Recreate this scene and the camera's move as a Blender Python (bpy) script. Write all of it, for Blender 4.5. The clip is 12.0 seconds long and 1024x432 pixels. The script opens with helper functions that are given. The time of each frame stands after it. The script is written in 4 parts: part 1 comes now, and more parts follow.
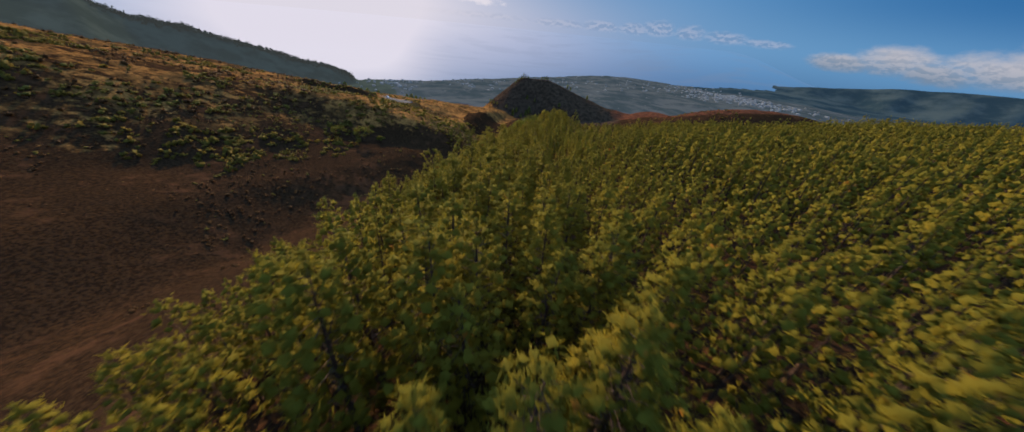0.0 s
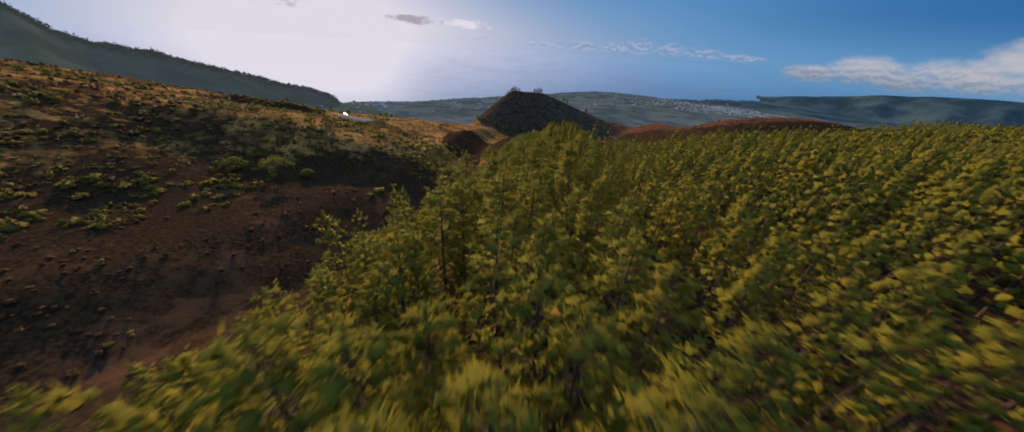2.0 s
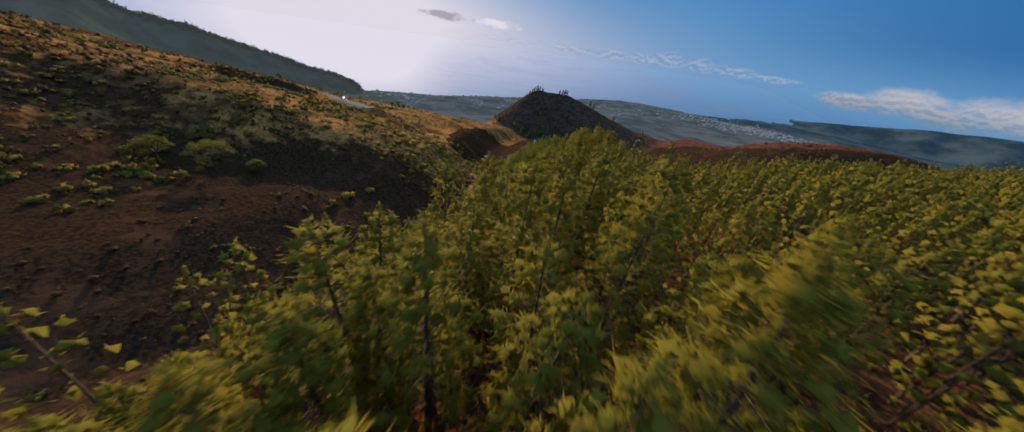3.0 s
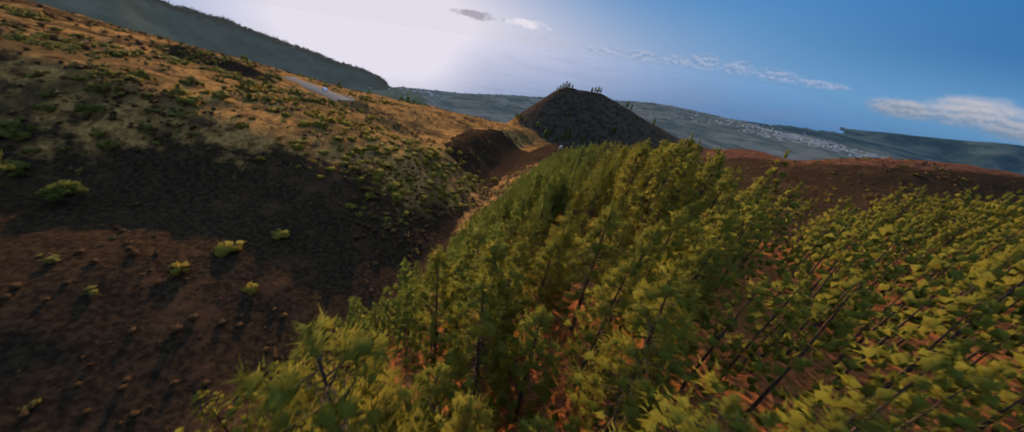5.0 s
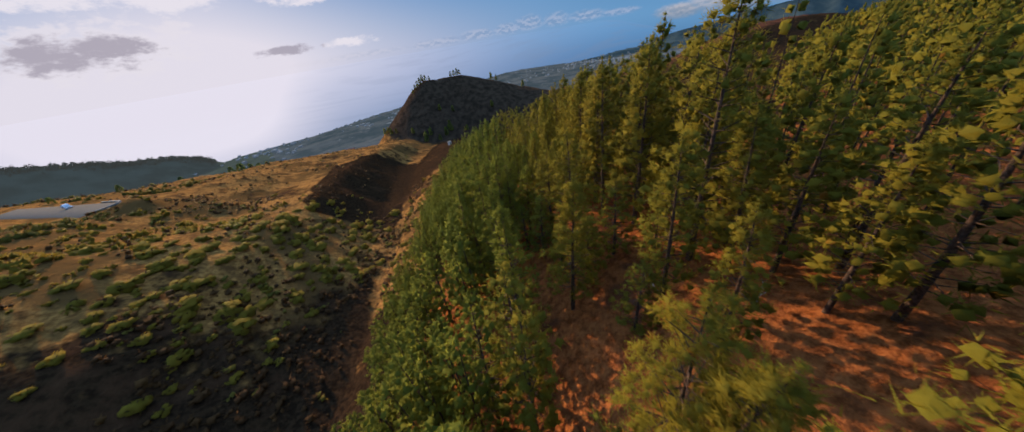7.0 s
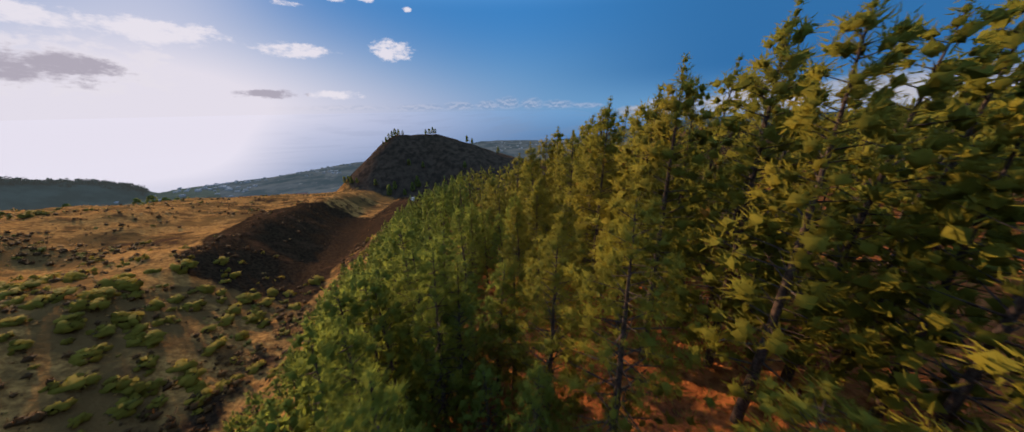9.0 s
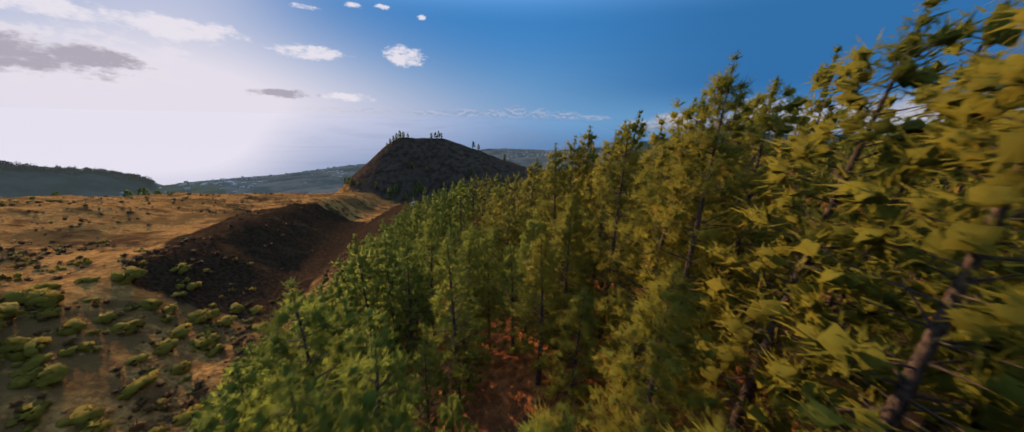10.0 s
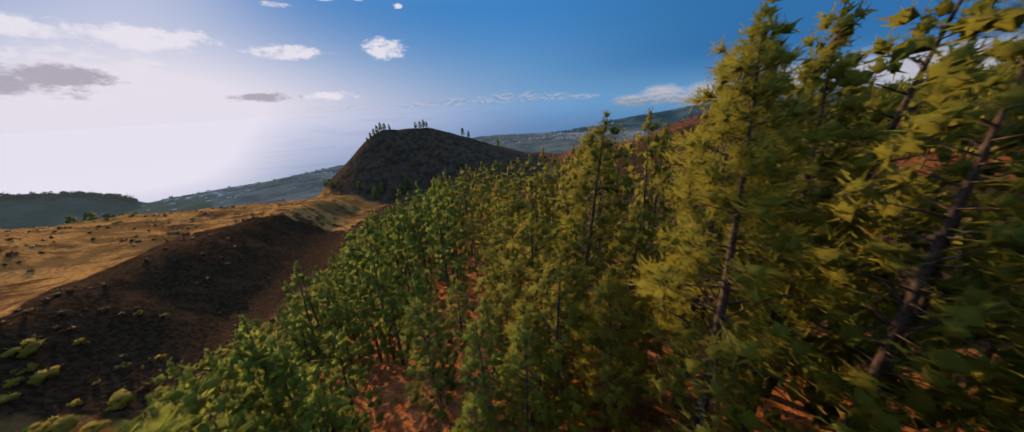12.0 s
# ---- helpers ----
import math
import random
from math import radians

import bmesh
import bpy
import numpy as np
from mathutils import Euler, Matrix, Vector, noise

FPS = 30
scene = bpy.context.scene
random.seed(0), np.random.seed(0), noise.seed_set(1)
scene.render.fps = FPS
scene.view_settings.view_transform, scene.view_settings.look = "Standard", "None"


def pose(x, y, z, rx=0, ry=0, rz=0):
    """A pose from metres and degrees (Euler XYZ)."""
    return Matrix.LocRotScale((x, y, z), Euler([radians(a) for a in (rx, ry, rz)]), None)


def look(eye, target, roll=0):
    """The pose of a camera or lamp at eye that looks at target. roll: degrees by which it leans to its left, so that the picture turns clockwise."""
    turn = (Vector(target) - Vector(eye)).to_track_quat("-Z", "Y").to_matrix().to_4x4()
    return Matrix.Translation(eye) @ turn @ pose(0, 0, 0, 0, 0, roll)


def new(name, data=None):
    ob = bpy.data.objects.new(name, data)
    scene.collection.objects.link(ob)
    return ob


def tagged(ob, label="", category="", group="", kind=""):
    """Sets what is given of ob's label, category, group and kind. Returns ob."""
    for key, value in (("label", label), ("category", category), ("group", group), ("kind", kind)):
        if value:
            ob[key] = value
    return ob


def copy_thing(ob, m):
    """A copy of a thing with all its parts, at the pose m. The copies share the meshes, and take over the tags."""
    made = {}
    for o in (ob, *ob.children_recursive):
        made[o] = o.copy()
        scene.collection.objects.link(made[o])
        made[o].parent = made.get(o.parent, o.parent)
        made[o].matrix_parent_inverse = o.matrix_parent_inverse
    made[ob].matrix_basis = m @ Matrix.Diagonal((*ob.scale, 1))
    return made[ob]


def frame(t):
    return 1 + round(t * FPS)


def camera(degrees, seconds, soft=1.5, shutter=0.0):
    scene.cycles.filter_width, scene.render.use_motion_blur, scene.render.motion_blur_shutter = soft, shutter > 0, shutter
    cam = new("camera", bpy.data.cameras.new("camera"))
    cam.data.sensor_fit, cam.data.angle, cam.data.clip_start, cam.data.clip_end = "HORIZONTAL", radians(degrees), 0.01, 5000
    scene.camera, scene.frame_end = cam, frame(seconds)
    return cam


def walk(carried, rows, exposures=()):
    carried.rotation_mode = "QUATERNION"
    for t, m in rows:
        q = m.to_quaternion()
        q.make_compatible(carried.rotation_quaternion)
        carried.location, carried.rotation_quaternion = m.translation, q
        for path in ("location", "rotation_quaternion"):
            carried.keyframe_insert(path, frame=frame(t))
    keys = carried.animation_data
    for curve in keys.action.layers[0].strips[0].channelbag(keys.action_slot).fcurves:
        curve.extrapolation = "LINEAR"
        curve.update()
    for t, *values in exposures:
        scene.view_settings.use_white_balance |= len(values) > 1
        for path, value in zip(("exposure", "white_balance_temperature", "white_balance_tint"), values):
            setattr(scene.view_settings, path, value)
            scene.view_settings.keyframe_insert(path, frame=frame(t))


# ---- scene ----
import itertools

cam = camera(119.0, 12.0, soft=1.4, shutter=0.22)
# seconds, eye, and the turn in degrees
PATH = [
    (0, 0.00, 0.00, 26.00, 56.93, -4.90, 0.39),
    (0.5, -0.47, 15.39, 21.43, 57.80, -3.73, -0.83),
    (1, -0.68, 30.95, 16.93, 58.89, -3.14, -1.71),
    (1.5, -0.31, 47.19, 12.60, 59.79, -3.02, -1.99),
    (2, -0.01, 64.17, 8.75, 60.18, -3.56, -1.88),
    (2.5, 1.40, 81.40, 5.07, 60.07, -4.85, -0.27),
    (3, 2.73, 97.12, 0.88, 60.00, -7.39, 2.86),
    (3.2, 3.30, 102.94, -0.74, 60.02, -8.67, 4.47),
    (4.8, 4.40, 142.82, -7.80, 59.14, -9.82, 9.86),
    (5, 3.88, 145.86, -8.90, 59.32, -7.74, 7.66),
    (5.5, 2.89, 152.88, -11.33, 59.36, -2.00, 0.71),
    (6, 2.19, 159.67, -13.88, 58.84, 3.44, -7.15),
    (6.5, 1.88, 166.16, -16.38, 58.38, 7.08, -14.43),
    (6.7, 1.90, 168.78, -17.26, 58.18, 7.96, -16.96),
    (8.3, 6.05, 184.16, -22.37, 65.14, 5.07, -24.54),
    (8.5, 6.50, 186.26, -23.12, 66.91, 3.78, -24.17),
    (9, 8.12, 191.16, -24.34, 70.16, 0.74, -22.92),
    (9.5, 9.66, 196.12, -25.35, 71.74, -1.34, -21.88),
    (10, 11.15, 201.54, -26.43, 71.70, -1.60, -21.51),
    (10.5, 12.65, 207.07, -27.53, 71.11, -0.59, -21.83),
    (11, 14.14, 212.73, -28.62, 70.39, 0.86, -22.53),
    (11.5, 15.82, 218.19, -29.65, 69.65, 2.03, -23.07),
    (12, 17.51, 223.34, -30.66, 69.13, 2.87, -23.66),
]
walk(cam, [(t, pose(x, y, z, rx, ry, rz)) for t, x, y, z, rx, ry, rz in PATH], exposures=[(0.0, 1.0), (3.0, 1.01), (5.0, 1.06), (12.0, 1.08)])

# ---- world, sun ----
SUN_AZ, SUN_EL = -24.0, 18.0
SUN_DIR = Vector((math.sin(radians(SUN_AZ)) * math.cos(radians(SUN_EL)), math.cos(radians(SUN_AZ)) * math.cos(radians(SUN_EL)), math.sin(radians(SUN_EL))))
sun_data = bpy.data.lights.new("sun", "SUN")
sun_data.energy, sun_data.angle, sun_data.color = 4.0, radians(0.6), (1.0, 0.79, 0.53)
sun = new("sun", sun_data)
sun.matrix_world = look((0, 0, 400), Vector((0, 0, 400)) - SUN_DIR)


class Nodes:
    """Short hand for a node tree."""

    def __init__(self, tree):
        self.tree = tree
        tree.nodes.clear()

    def node(self, kind, **values):
        n = self.tree.nodes.new(kind)
        for key, value in values.items():
            setattr(n, key, value)
        return n

    def put(self, target, value):
        if isinstance(value, bpy.types.NodeSocket):
            self.tree.links.new(value, target)
        else:
            target.default_value = value

    def math(self, op, a, b=0.0, c=None, clamp=False):
        n = self.node("ShaderNodeMath", operation=op, use_clamp=clamp)
        self.put(n.inputs[0], a)
        self.put(n.inputs[1], b)
        if c is not None:
            self.put(n.inputs[2], c)
        return n.outputs[0]

    def ramp(self, value, lo, hi, a=0.0, b=1.0, kind="SMOOTHSTEP"):
        n = self.node("ShaderNodeMapRange", interpolation_type=kind)
        for i, v in enumerate((value, lo, hi, a, b)):
            self.put(n.inputs[i], v)
        return n.outputs[0]

    def mix(self, factor, a, b):
        n = self.node("ShaderNodeMix", data_type="RGBA", clamp_factor=True)
        self.put(n.inputs[0], factor)
        for i, v in ((6, a), (7, b)):
            self.put(n.inputs[i], (*v, 1.0) if isinstance(v, tuple) and len(v) == 3 else v)
        return n.outputs[2]

    def noise(self, vector, scale, detail=4.0, rough=0.55, distortion=0.0):
        n = self.node("ShaderNodeTexNoise")
        if vector is not None:
            self.put(n.inputs["Vector"], vector)
        for key, v in (("Scale", scale), ("Detail", detail), ("Roughness", rough), ("Distortion", distortion)):
            n.inputs[key].default_value = v
        return n.outputs["Fac"]

    def xyz(self, x, y, z):
        n = self.node("ShaderNodeCombineXYZ")
        for i, v in enumerate((x, y, z)):
            self.put(n.inputs[i], v)
        return n.outputs[0]


def gauss(k, az, el, a0, e0, wa, we):
    da, de = k.math("DIVIDE", k.math("SUBTRACT", az, a0), wa), k.math("DIVIDE", k.math("SUBTRACT", el, e0), we)
    return k.math("POWER", 2.718, k.math("MULTIPLY", k.math("ADD", k.math("MULTIPLY", da, da), k.math("MULTIPLY", de, de)), -1.0))


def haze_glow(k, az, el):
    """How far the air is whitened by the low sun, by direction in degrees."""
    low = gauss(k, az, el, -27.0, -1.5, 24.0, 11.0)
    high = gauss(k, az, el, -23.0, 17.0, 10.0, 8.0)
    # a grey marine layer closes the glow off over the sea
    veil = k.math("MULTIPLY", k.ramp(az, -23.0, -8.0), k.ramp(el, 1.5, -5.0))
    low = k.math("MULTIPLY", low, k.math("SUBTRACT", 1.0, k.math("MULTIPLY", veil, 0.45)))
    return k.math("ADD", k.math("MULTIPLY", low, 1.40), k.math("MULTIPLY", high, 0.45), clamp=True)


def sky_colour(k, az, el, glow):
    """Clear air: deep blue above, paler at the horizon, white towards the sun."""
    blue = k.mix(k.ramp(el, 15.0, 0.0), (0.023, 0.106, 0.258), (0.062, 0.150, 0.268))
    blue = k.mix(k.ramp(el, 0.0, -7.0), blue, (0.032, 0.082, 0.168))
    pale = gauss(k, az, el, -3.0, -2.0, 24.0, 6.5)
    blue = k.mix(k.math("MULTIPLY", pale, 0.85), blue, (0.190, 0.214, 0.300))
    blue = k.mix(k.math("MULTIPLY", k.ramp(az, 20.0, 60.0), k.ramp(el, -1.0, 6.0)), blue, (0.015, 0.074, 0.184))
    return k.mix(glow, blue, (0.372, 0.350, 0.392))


def build_world():
    world = bpy.data.worlds.new("sky")
    scene.world = world
    world.use_nodes = True
    k = Nodes(world.node_tree)
    sky = k.node("ShaderNodeTexSky", sky_type="NISHITA", sun_disc=False)
    sky.sun_elevation, sky.sun_rotation = radians(SUN_EL), radians(SUN_AZ)
    sky.altitude, sky.air_density, sky.dust_density, sky.ozone_density = 900.0, 1.0, 0.3, 2.0
    where = k.node("ShaderNodeTexCoord").outputs["Generated"]
    part = k.node("ShaderNodeSeparateXYZ")
    k.put(part.inputs[0], where)
    x, y, z = part.outputs
    el = k.math("MULTIPLY", k.math("ARCSINE", z), 57.2958)
    az = k.math("MULTIPLY", k.math("ARCTAN2", x, y), 57.2958)
    glow = haze_glow(k, az, el)
    nishita = k.node("ShaderNodeBackground")
    k.put(nishita.inputs[0], sky.outputs[0])
    # the haze near the horizon hides the clear sky behind it
    k.put(nishita.inputs[1], k.ramp(el, 14.0, 45.0, 0.0, 0.35))
    # clouds: stretched noise in azimuth and elevation
    flat = k.xyz(k.math("MULTIPLY", az, 0.085), k.math("MULTIPLY", el, 0.17), 0.0)
    puff = k.noise(flat, 4.2, 7.0, 0.58)
    fine = k.noise(flat, 11.0, 5.0, 0.6)

    def lump(a0, e0, wa, we, sharp=1.0):
        u = k.math("DIVIDE", k.math("SUBTRACT", az, a0), wa)
        v = k.math("DIVIDE", k.math("SUBTRACT", el, e0), we)
        r = k.math("ADD", k.math("MULTIPLY", u, u), k.math("MULTIPLY", v, v))
        return k.math("MULTIPLY", k.math("SUBTRACT", 1.0, r), sharp)

    def cloud(lumps, lo, hi, rough=1.0):
        field = lumps[0]
        for other in lumps[1:]:
            field = k.math("MAXIMUM", field, other)
        field = k.math("MAXIMUM", field, -1.5)
        field = k.math("ADD", field, k.math("MULTIPLY", k.math("SUBTRACT", k.math("ADD", puff, k.math("MULTIPLY", fine, 0.5)), 0.75), 4.0 * rough))
        return k.ramp(field, lo, hi)

    white = cloud([lump(3.5, 8.7, 3.5, 1.9), lump(-9.5, 7.9, 5.4, 1.1), lump(-22.5, 8.7, 6.5, 1.6), lump(-32.0, 9.0, 7.0, 1.2), lump(-5.0, 2.1, 4.5, 0.8, 0.8),
                   lump(-9.5, 13.4, 2.2, 0.45, 0.8), lump(-3.0, 14.6, 1.6, 0.4, 0.8), lump(1.0, 14.9, 1.4, 0.4, 0.8), lump(6.5, 14.2, 0.8, 0.4, 0.8), lump(-7.0, -3.2, 2.6, 1.0, 0.8)], 0.1, 0.9, 0.7)
    halo = cloud([lump(-31.0, 4.6, 9.5, 3.2)], 0.0, 0.8)
    bank = cloud([lump(44.0, -1.0, 3.2, 1.0), lump(48.4, -0.3, 3.4, 1.5), lump(52.0, -1.1, 3.4, 1.1), lump(56.0, -0.2, 4.2, 1.7), lump(59.5, 1.6, 3.4, 1.9), lump(64.0, 0.0, 6.0, 2.6), lump(76.0, 0.6, 12.0, 3.0)], -0.5, 1.0, 0.42)
    bank = k.math("MULTIPLY", bank, k.ramp(el, -2.9, -1.9))
    line = cloud([lump(-6.0, 0.2, 10.0, 0.5, 0.7), lump(7.0, 0.1, 4.5, 0.7), lump(13.5, 0.2, 3.0, 0.9), lump(18.5, 0.3, 2.4, 0.9), lump(22.0, 0.7, 2.4, 1.2), lump(26.5, 0.5, 2.2, 1.1), lump(31.0, 0.3, 3.0, 0.9), lump(36.0, 0.1, 3.0, 0.6)], -0.3, 1.0, 0.4)
    line = k.math("MULTIPLY", line, k.ramp(el, -0.7, 0.1))
    grey = cloud([lump(-32.0, 4.4, 6.6, 1.9), lump(-13.6, 2.2, 4.3, 0.7), lump(-35.0, -4.6, 8.0, 0.7, 0.6)], 0.0, 0.9, 0.8)
    col = sky_colour(k, az, el, k.math("MULTIPLY", glow, 0.97))
    billow = k.ramp(k.math("SUBTRACT", k.noise(k.xyz(k.math("MULTIPLY", az, 0.085), k.math("MULTIPLY", k.math("ADD", el, 0.35), 0.17), 0.0), 11.0, 5.0, 0.6), fine), -0.06, 0.08)
    col = k.mix(k.math("MULTIPLY", line, 0.6), col, k.mix(glow, k.mix(billow, (0.20, 0.225, 0.30), (0.095, 0.145, 0.235)), (0.35, 0.33, 0.37)))
    col = k.mix(k.math("MULTIPLY", halo, 0.8), col, (0.37, 0.35, 0.385))
    col = k.mix(k.math("MULTIPLY", white, 0.92), col, (0.385, 0.365, 0.40))
    shade = k.mix(k.ramp(k.math("ADD", el, k.math("MULTIPLY", billow, -0.8)), -2.6, 0.6), (0.095, 0.125, 0.17), (0.27, 0.255, 0.27))
    col = k.mix(k.math("MULTIPLY", bank, 0.85), col, shade)
    col = k.mix(k.math("MULTIPLY", grey, 0.8), col, (0.165, 0.150, 0.185))
    seen = k.node("ShaderNodeBackground")
    k.put(seen.inputs[0], col)
    seen.inputs[1].default_value = 1.0
    both = k.node("ShaderNodeAddShader")
    k.put(both.inputs[0], nishita.outputs[0])
    k.put(both.inputs[1], seen.outputs[0])
    out = k.node("ShaderNodeOutputWorld")
    k.put(out.inputs[0], both.outputs[0])


build_world()


# ---- the lie of the land ----
def smin(a, b, w):
    h = np.clip(0.5 + 0.5 * (b - a) / w, 0, 1)
    return b * (1 - h) + a * h - w * h * (1 - h)


def smax(a, b, w):
    return -smin(-a, -b, w)


def sstep(lo, hi, v):
    u = np.clip((v - lo) / (hi - lo), 0, 1)
    return u * u * (3 - 2 * u)


TABLES = {}


def waves(x, y, size, seed, octaves=4):
    """Smooth value noise, about -1 to 1, with features of that size in metres."""
    total, amp, norm = 0.0, 1.0, 0.0
    for n in range(octaves):
        if (seed, n) not in TABLES:
            rng = np.random.RandomState(seed * 16 + n)
            TABLES[seed, n] = rng.uniform(-1, 1, (256, 256)), rng.uniform(0, 99), rng.uniform(0, 99)
        table, du, dv = TABLES[seed, n]
        u, v = np.asarray(x) / size + du, np.asarray(y) / size + dv
        i, j = np.floor(u).astype(int), np.floor(v).astype(int)
        fu, fv = u - i, v - j
        fu, fv = fu * fu * (3 - 2 * fu), fv * fv * (3 - 2 * fv)
        i, j, i1, j1 = i % 256, j % 256, (i + 1) % 256, (j + 1) % 256
        total = total + amp * ((table[i, j] * (1 - fu) + table[i1, j] * fu) * (1 - fv) + (table[i, j1] * (1 - fu) + table[i1, j1] * fu) * fv)
        norm += amp
        amp, size = amp * 0.5, size / 2.03
    return total / norm * 1.6


def gully_x(y):
    return np.interp(y, [-100, 0, 60, 99, 130, 160, 190, 227, 252, 300, 364, 420, 470, 600], [-120, -92, -78, -66, -46, -30, -22, -17, -13, -11, -5, 6, 12, 20])


def gully_z(y):
    return np.interp(y, [-100, 0, 99, 150, 190, 227, 252, 300, 364, 420, 470, 560, 700], [-4, -24, -46, -55, -61, -64, -67, -73, -83, -90, -95, -110, -140])


def plateau_z(x, y):
    return 17.0 - 0.05 * x - 0.228 * y + 0.10 * np.maximum(0, -x - 170)


def forest_z(x, y):
    return 2.0 - 0.215 * y + 0.035 * np.maximum(0, x - 40) + 0.03 * np.maximum(0, x - 150)


SEA = -345.0


ROAD_END, ROAD_WAY, ROAD_Z = (-90.0, 284.5), (-0.775, 0.632), -45.0


def road_axes(x, y):
    """Metres along the road from its end, and across it."""
    dx, dy = x - ROAD_END[0], y - ROAD_END[1]
    return dx * ROAD_WAY[0] + dy * ROAD_WAY[1], dy * ROAD_WAY[0] - dx * ROAD_WAY[1]


def mound(x, y):
    """The grassy bank beside the road, steep on the gully's side: its height, and metres behind its crest."""
    s, t = (x + 110) * -0.943 + (y - 273) * 0.333, (x + 110) * 0.333 + (y - 273) * 0.943
    return 5.0 * sstep(-4, 18, s) * (1 - sstep(75, 110, s)) * np.exp(-(t / np.where(t < 0, 5.5, 12.0)) ** 2), t


def sea_z(d, az_deg):
    return SEA - 0.5 + sstep(3450, 4850, d) * (1 - sstep(33, 47, az_deg)) * (SEA * -1 - 75)


def land(x, y):
    """Height of the ground."""
    x, y = np.asarray(x, float), np.asarray(y, float)
    ax, az = gully_x(y), gully_z(y)
    left, right = np.maximum(ax - x, 0), np.maximum(x - ax, 0)
    rise = np.interp(left, [0, 5, 30, 68, 112, 165, 400], [0, 2, 11.5, 16, 31, 52, 150])
    steep_rise = np.interp(left, [0, 5, 8, 16, 21, 26, 42, 64, 112, 165, 400], [0, 2, 3.5, 9, 12, 16, 22.5, 28, 38, 54, 150])
    above = sstep(188, 216, y)
    rise = rise * (1 - above) + steep_rise * above
    bank = np.interp(left, [0, 8, 14, 25, 30, 50, 77, 92, 165, 400], [0, 1.0, 5.0, 14.6, 15.0, 15.6, 26, 30.5, 48, 140])
    turn = sstep(235, 280, y)
    rise = rise * (1 - turn) + bank * turn
    west = smin(plateau_z(x, y), az + rise, 7.0)
    steep = np.interp(y, [0, 110, 170, 200, 252, 420], [0.30, 0.40, 0.55, 0.62, 0.60, 0.5])
    east = smin(forest_z(x, y), az + steep * right, 6.0)
    z = np.where(x < ax, west, east)
    # the bench that carries the road
    s, t = road_axes(x, y)
    bench = sstep(13, 6.5, np.abs(t)) * sstep(-9, -2, s) * sstep(150, 110, s)
    z = z * (1 - bench) + (ROAD_Z - 0.085 * s) * bench
    z = z + mound(x, y)[0]
    # dark cinder cone
    dx, dy = x - np.clip(x, 23, 54), y - 514 - 0.1 * (np.clip(x, 23, 54) - 23)
    r = np.hypot(dx, dy)
    c = dx / np.maximum(r, 1e-6)
    s = 0.93 - 0.56 * np.maximum(0, c) ** 0.7
    cone = -48.5 - s * (np.sqrt(r * r + 9 ** 2) - 9) + 1.6 * waves(x, y, 22, 5, 4) * sstep(8, 50, r)
    cone = np.where(r < 420, cone, -999)
    z = smax(z, cone, 3.0)
    # red cinder rise
    z = z + 25 * np.exp(-(((x - 310) / 105) ** 2 + ((y - 405) / 55) ** 2) ** 1.3) + 17 * np.exp(-((x - 222) / 50) ** 2 - ((y - 490) / 40) ** 2)
    z = z + 1.1 * waves(x, y, 24, 6, 3) * sstep(45, 80, ax - x) * (1 - bench) * (1 - sstep(400, 600, np.hypot(x, y - 150)))
    near = (1 - sstep(520, 900, np.hypot(x, y - 150)))
    z = z + near * (1 - bench) * (0.9 * waves(x, y, 34, 1, 3) + 0.6 * waves(x, y, 9, 2, 3))
    # the far country, the coast and the sea
    px, py = x, y - 150
    d = np.hypot(px, py)
    az_deg = np.degrees(np.arctan2(px, py))
    # the high meadow falls away to the west of the road
    z = z - 0.08 * np.maximum(0, np.sqrt((d - 300) ** 2 + 25 ** 2) + d - 325) * 0.5 * sstep(-3, -12, az_deg) * sstep(-90, -70, az_deg)
    coast = np.interp(az_deg, [-60, -25, -16, -3.5, 8, 15, 20, 28, 34, 40, 90], [1900, 1930, 1960, 2180, 2600, 2950, 3200, 3150, 3400, 4300, 4300])
    coast = coast + 35 * waves(x, y, 300, 18, 3)
    inland = np.clip((coast - d) / coast, 0, 1)
    shore = SEA + 150 * inland ** 1.1 + 16 * waves(x, y, 420, 8, 4) * sstep(0, 0.12, inland) + 6
    shore = shore + 20 * np.exp(-((az_deg - 18) / 4.5) ** 2 - ((d - 2750) / 200) ** 2)
    shore = np.where(coast < d, SEA - 3, shore)
    far = sstep(620, 1250, d)
    z = z * (1 - far) + shore * far
    # hazy wooded ridge, with its blunt nose over the sea
    crest = np.interp(az_deg, [-120, -74, -54.7, -53.2, -50.8, -45.7, -41, -35.5, -32, -28.8, -27.3, -25.5, -23.5, -19], [270, 125, -11, -59, -100, -134, -180, -232, -258, -290, -322, -350, -372, -440])
    ridge = crest + 20 - 0.42 * np.abs(d - 1750) + 9 * waves(x, y, 190, 12, 5)
    z = np.where(az_deg < -15, smax(z, ridge, 8.0), z)
    # mountain side across the valley
    top = np.interp(az_deg, [30, 34, 37, 40, 46, 51, 57, 70, 120], [-460, -400, -345, -300, -235, -175, -130, -80, -20])
    flank = top - 0.30 * np.abs(d - 4000) - 95 * np.abs(waves(az_deg * 60, d * 0.25, 260, 14, 5)) * sstep(0, 500, 4100 - d)
    z = np.where(az_deg > 25, smax(z, flank, 15.0), z)
    # the sea climbs with distance to the horizon
    return np.maximum(z, sea_z(d, az_deg))


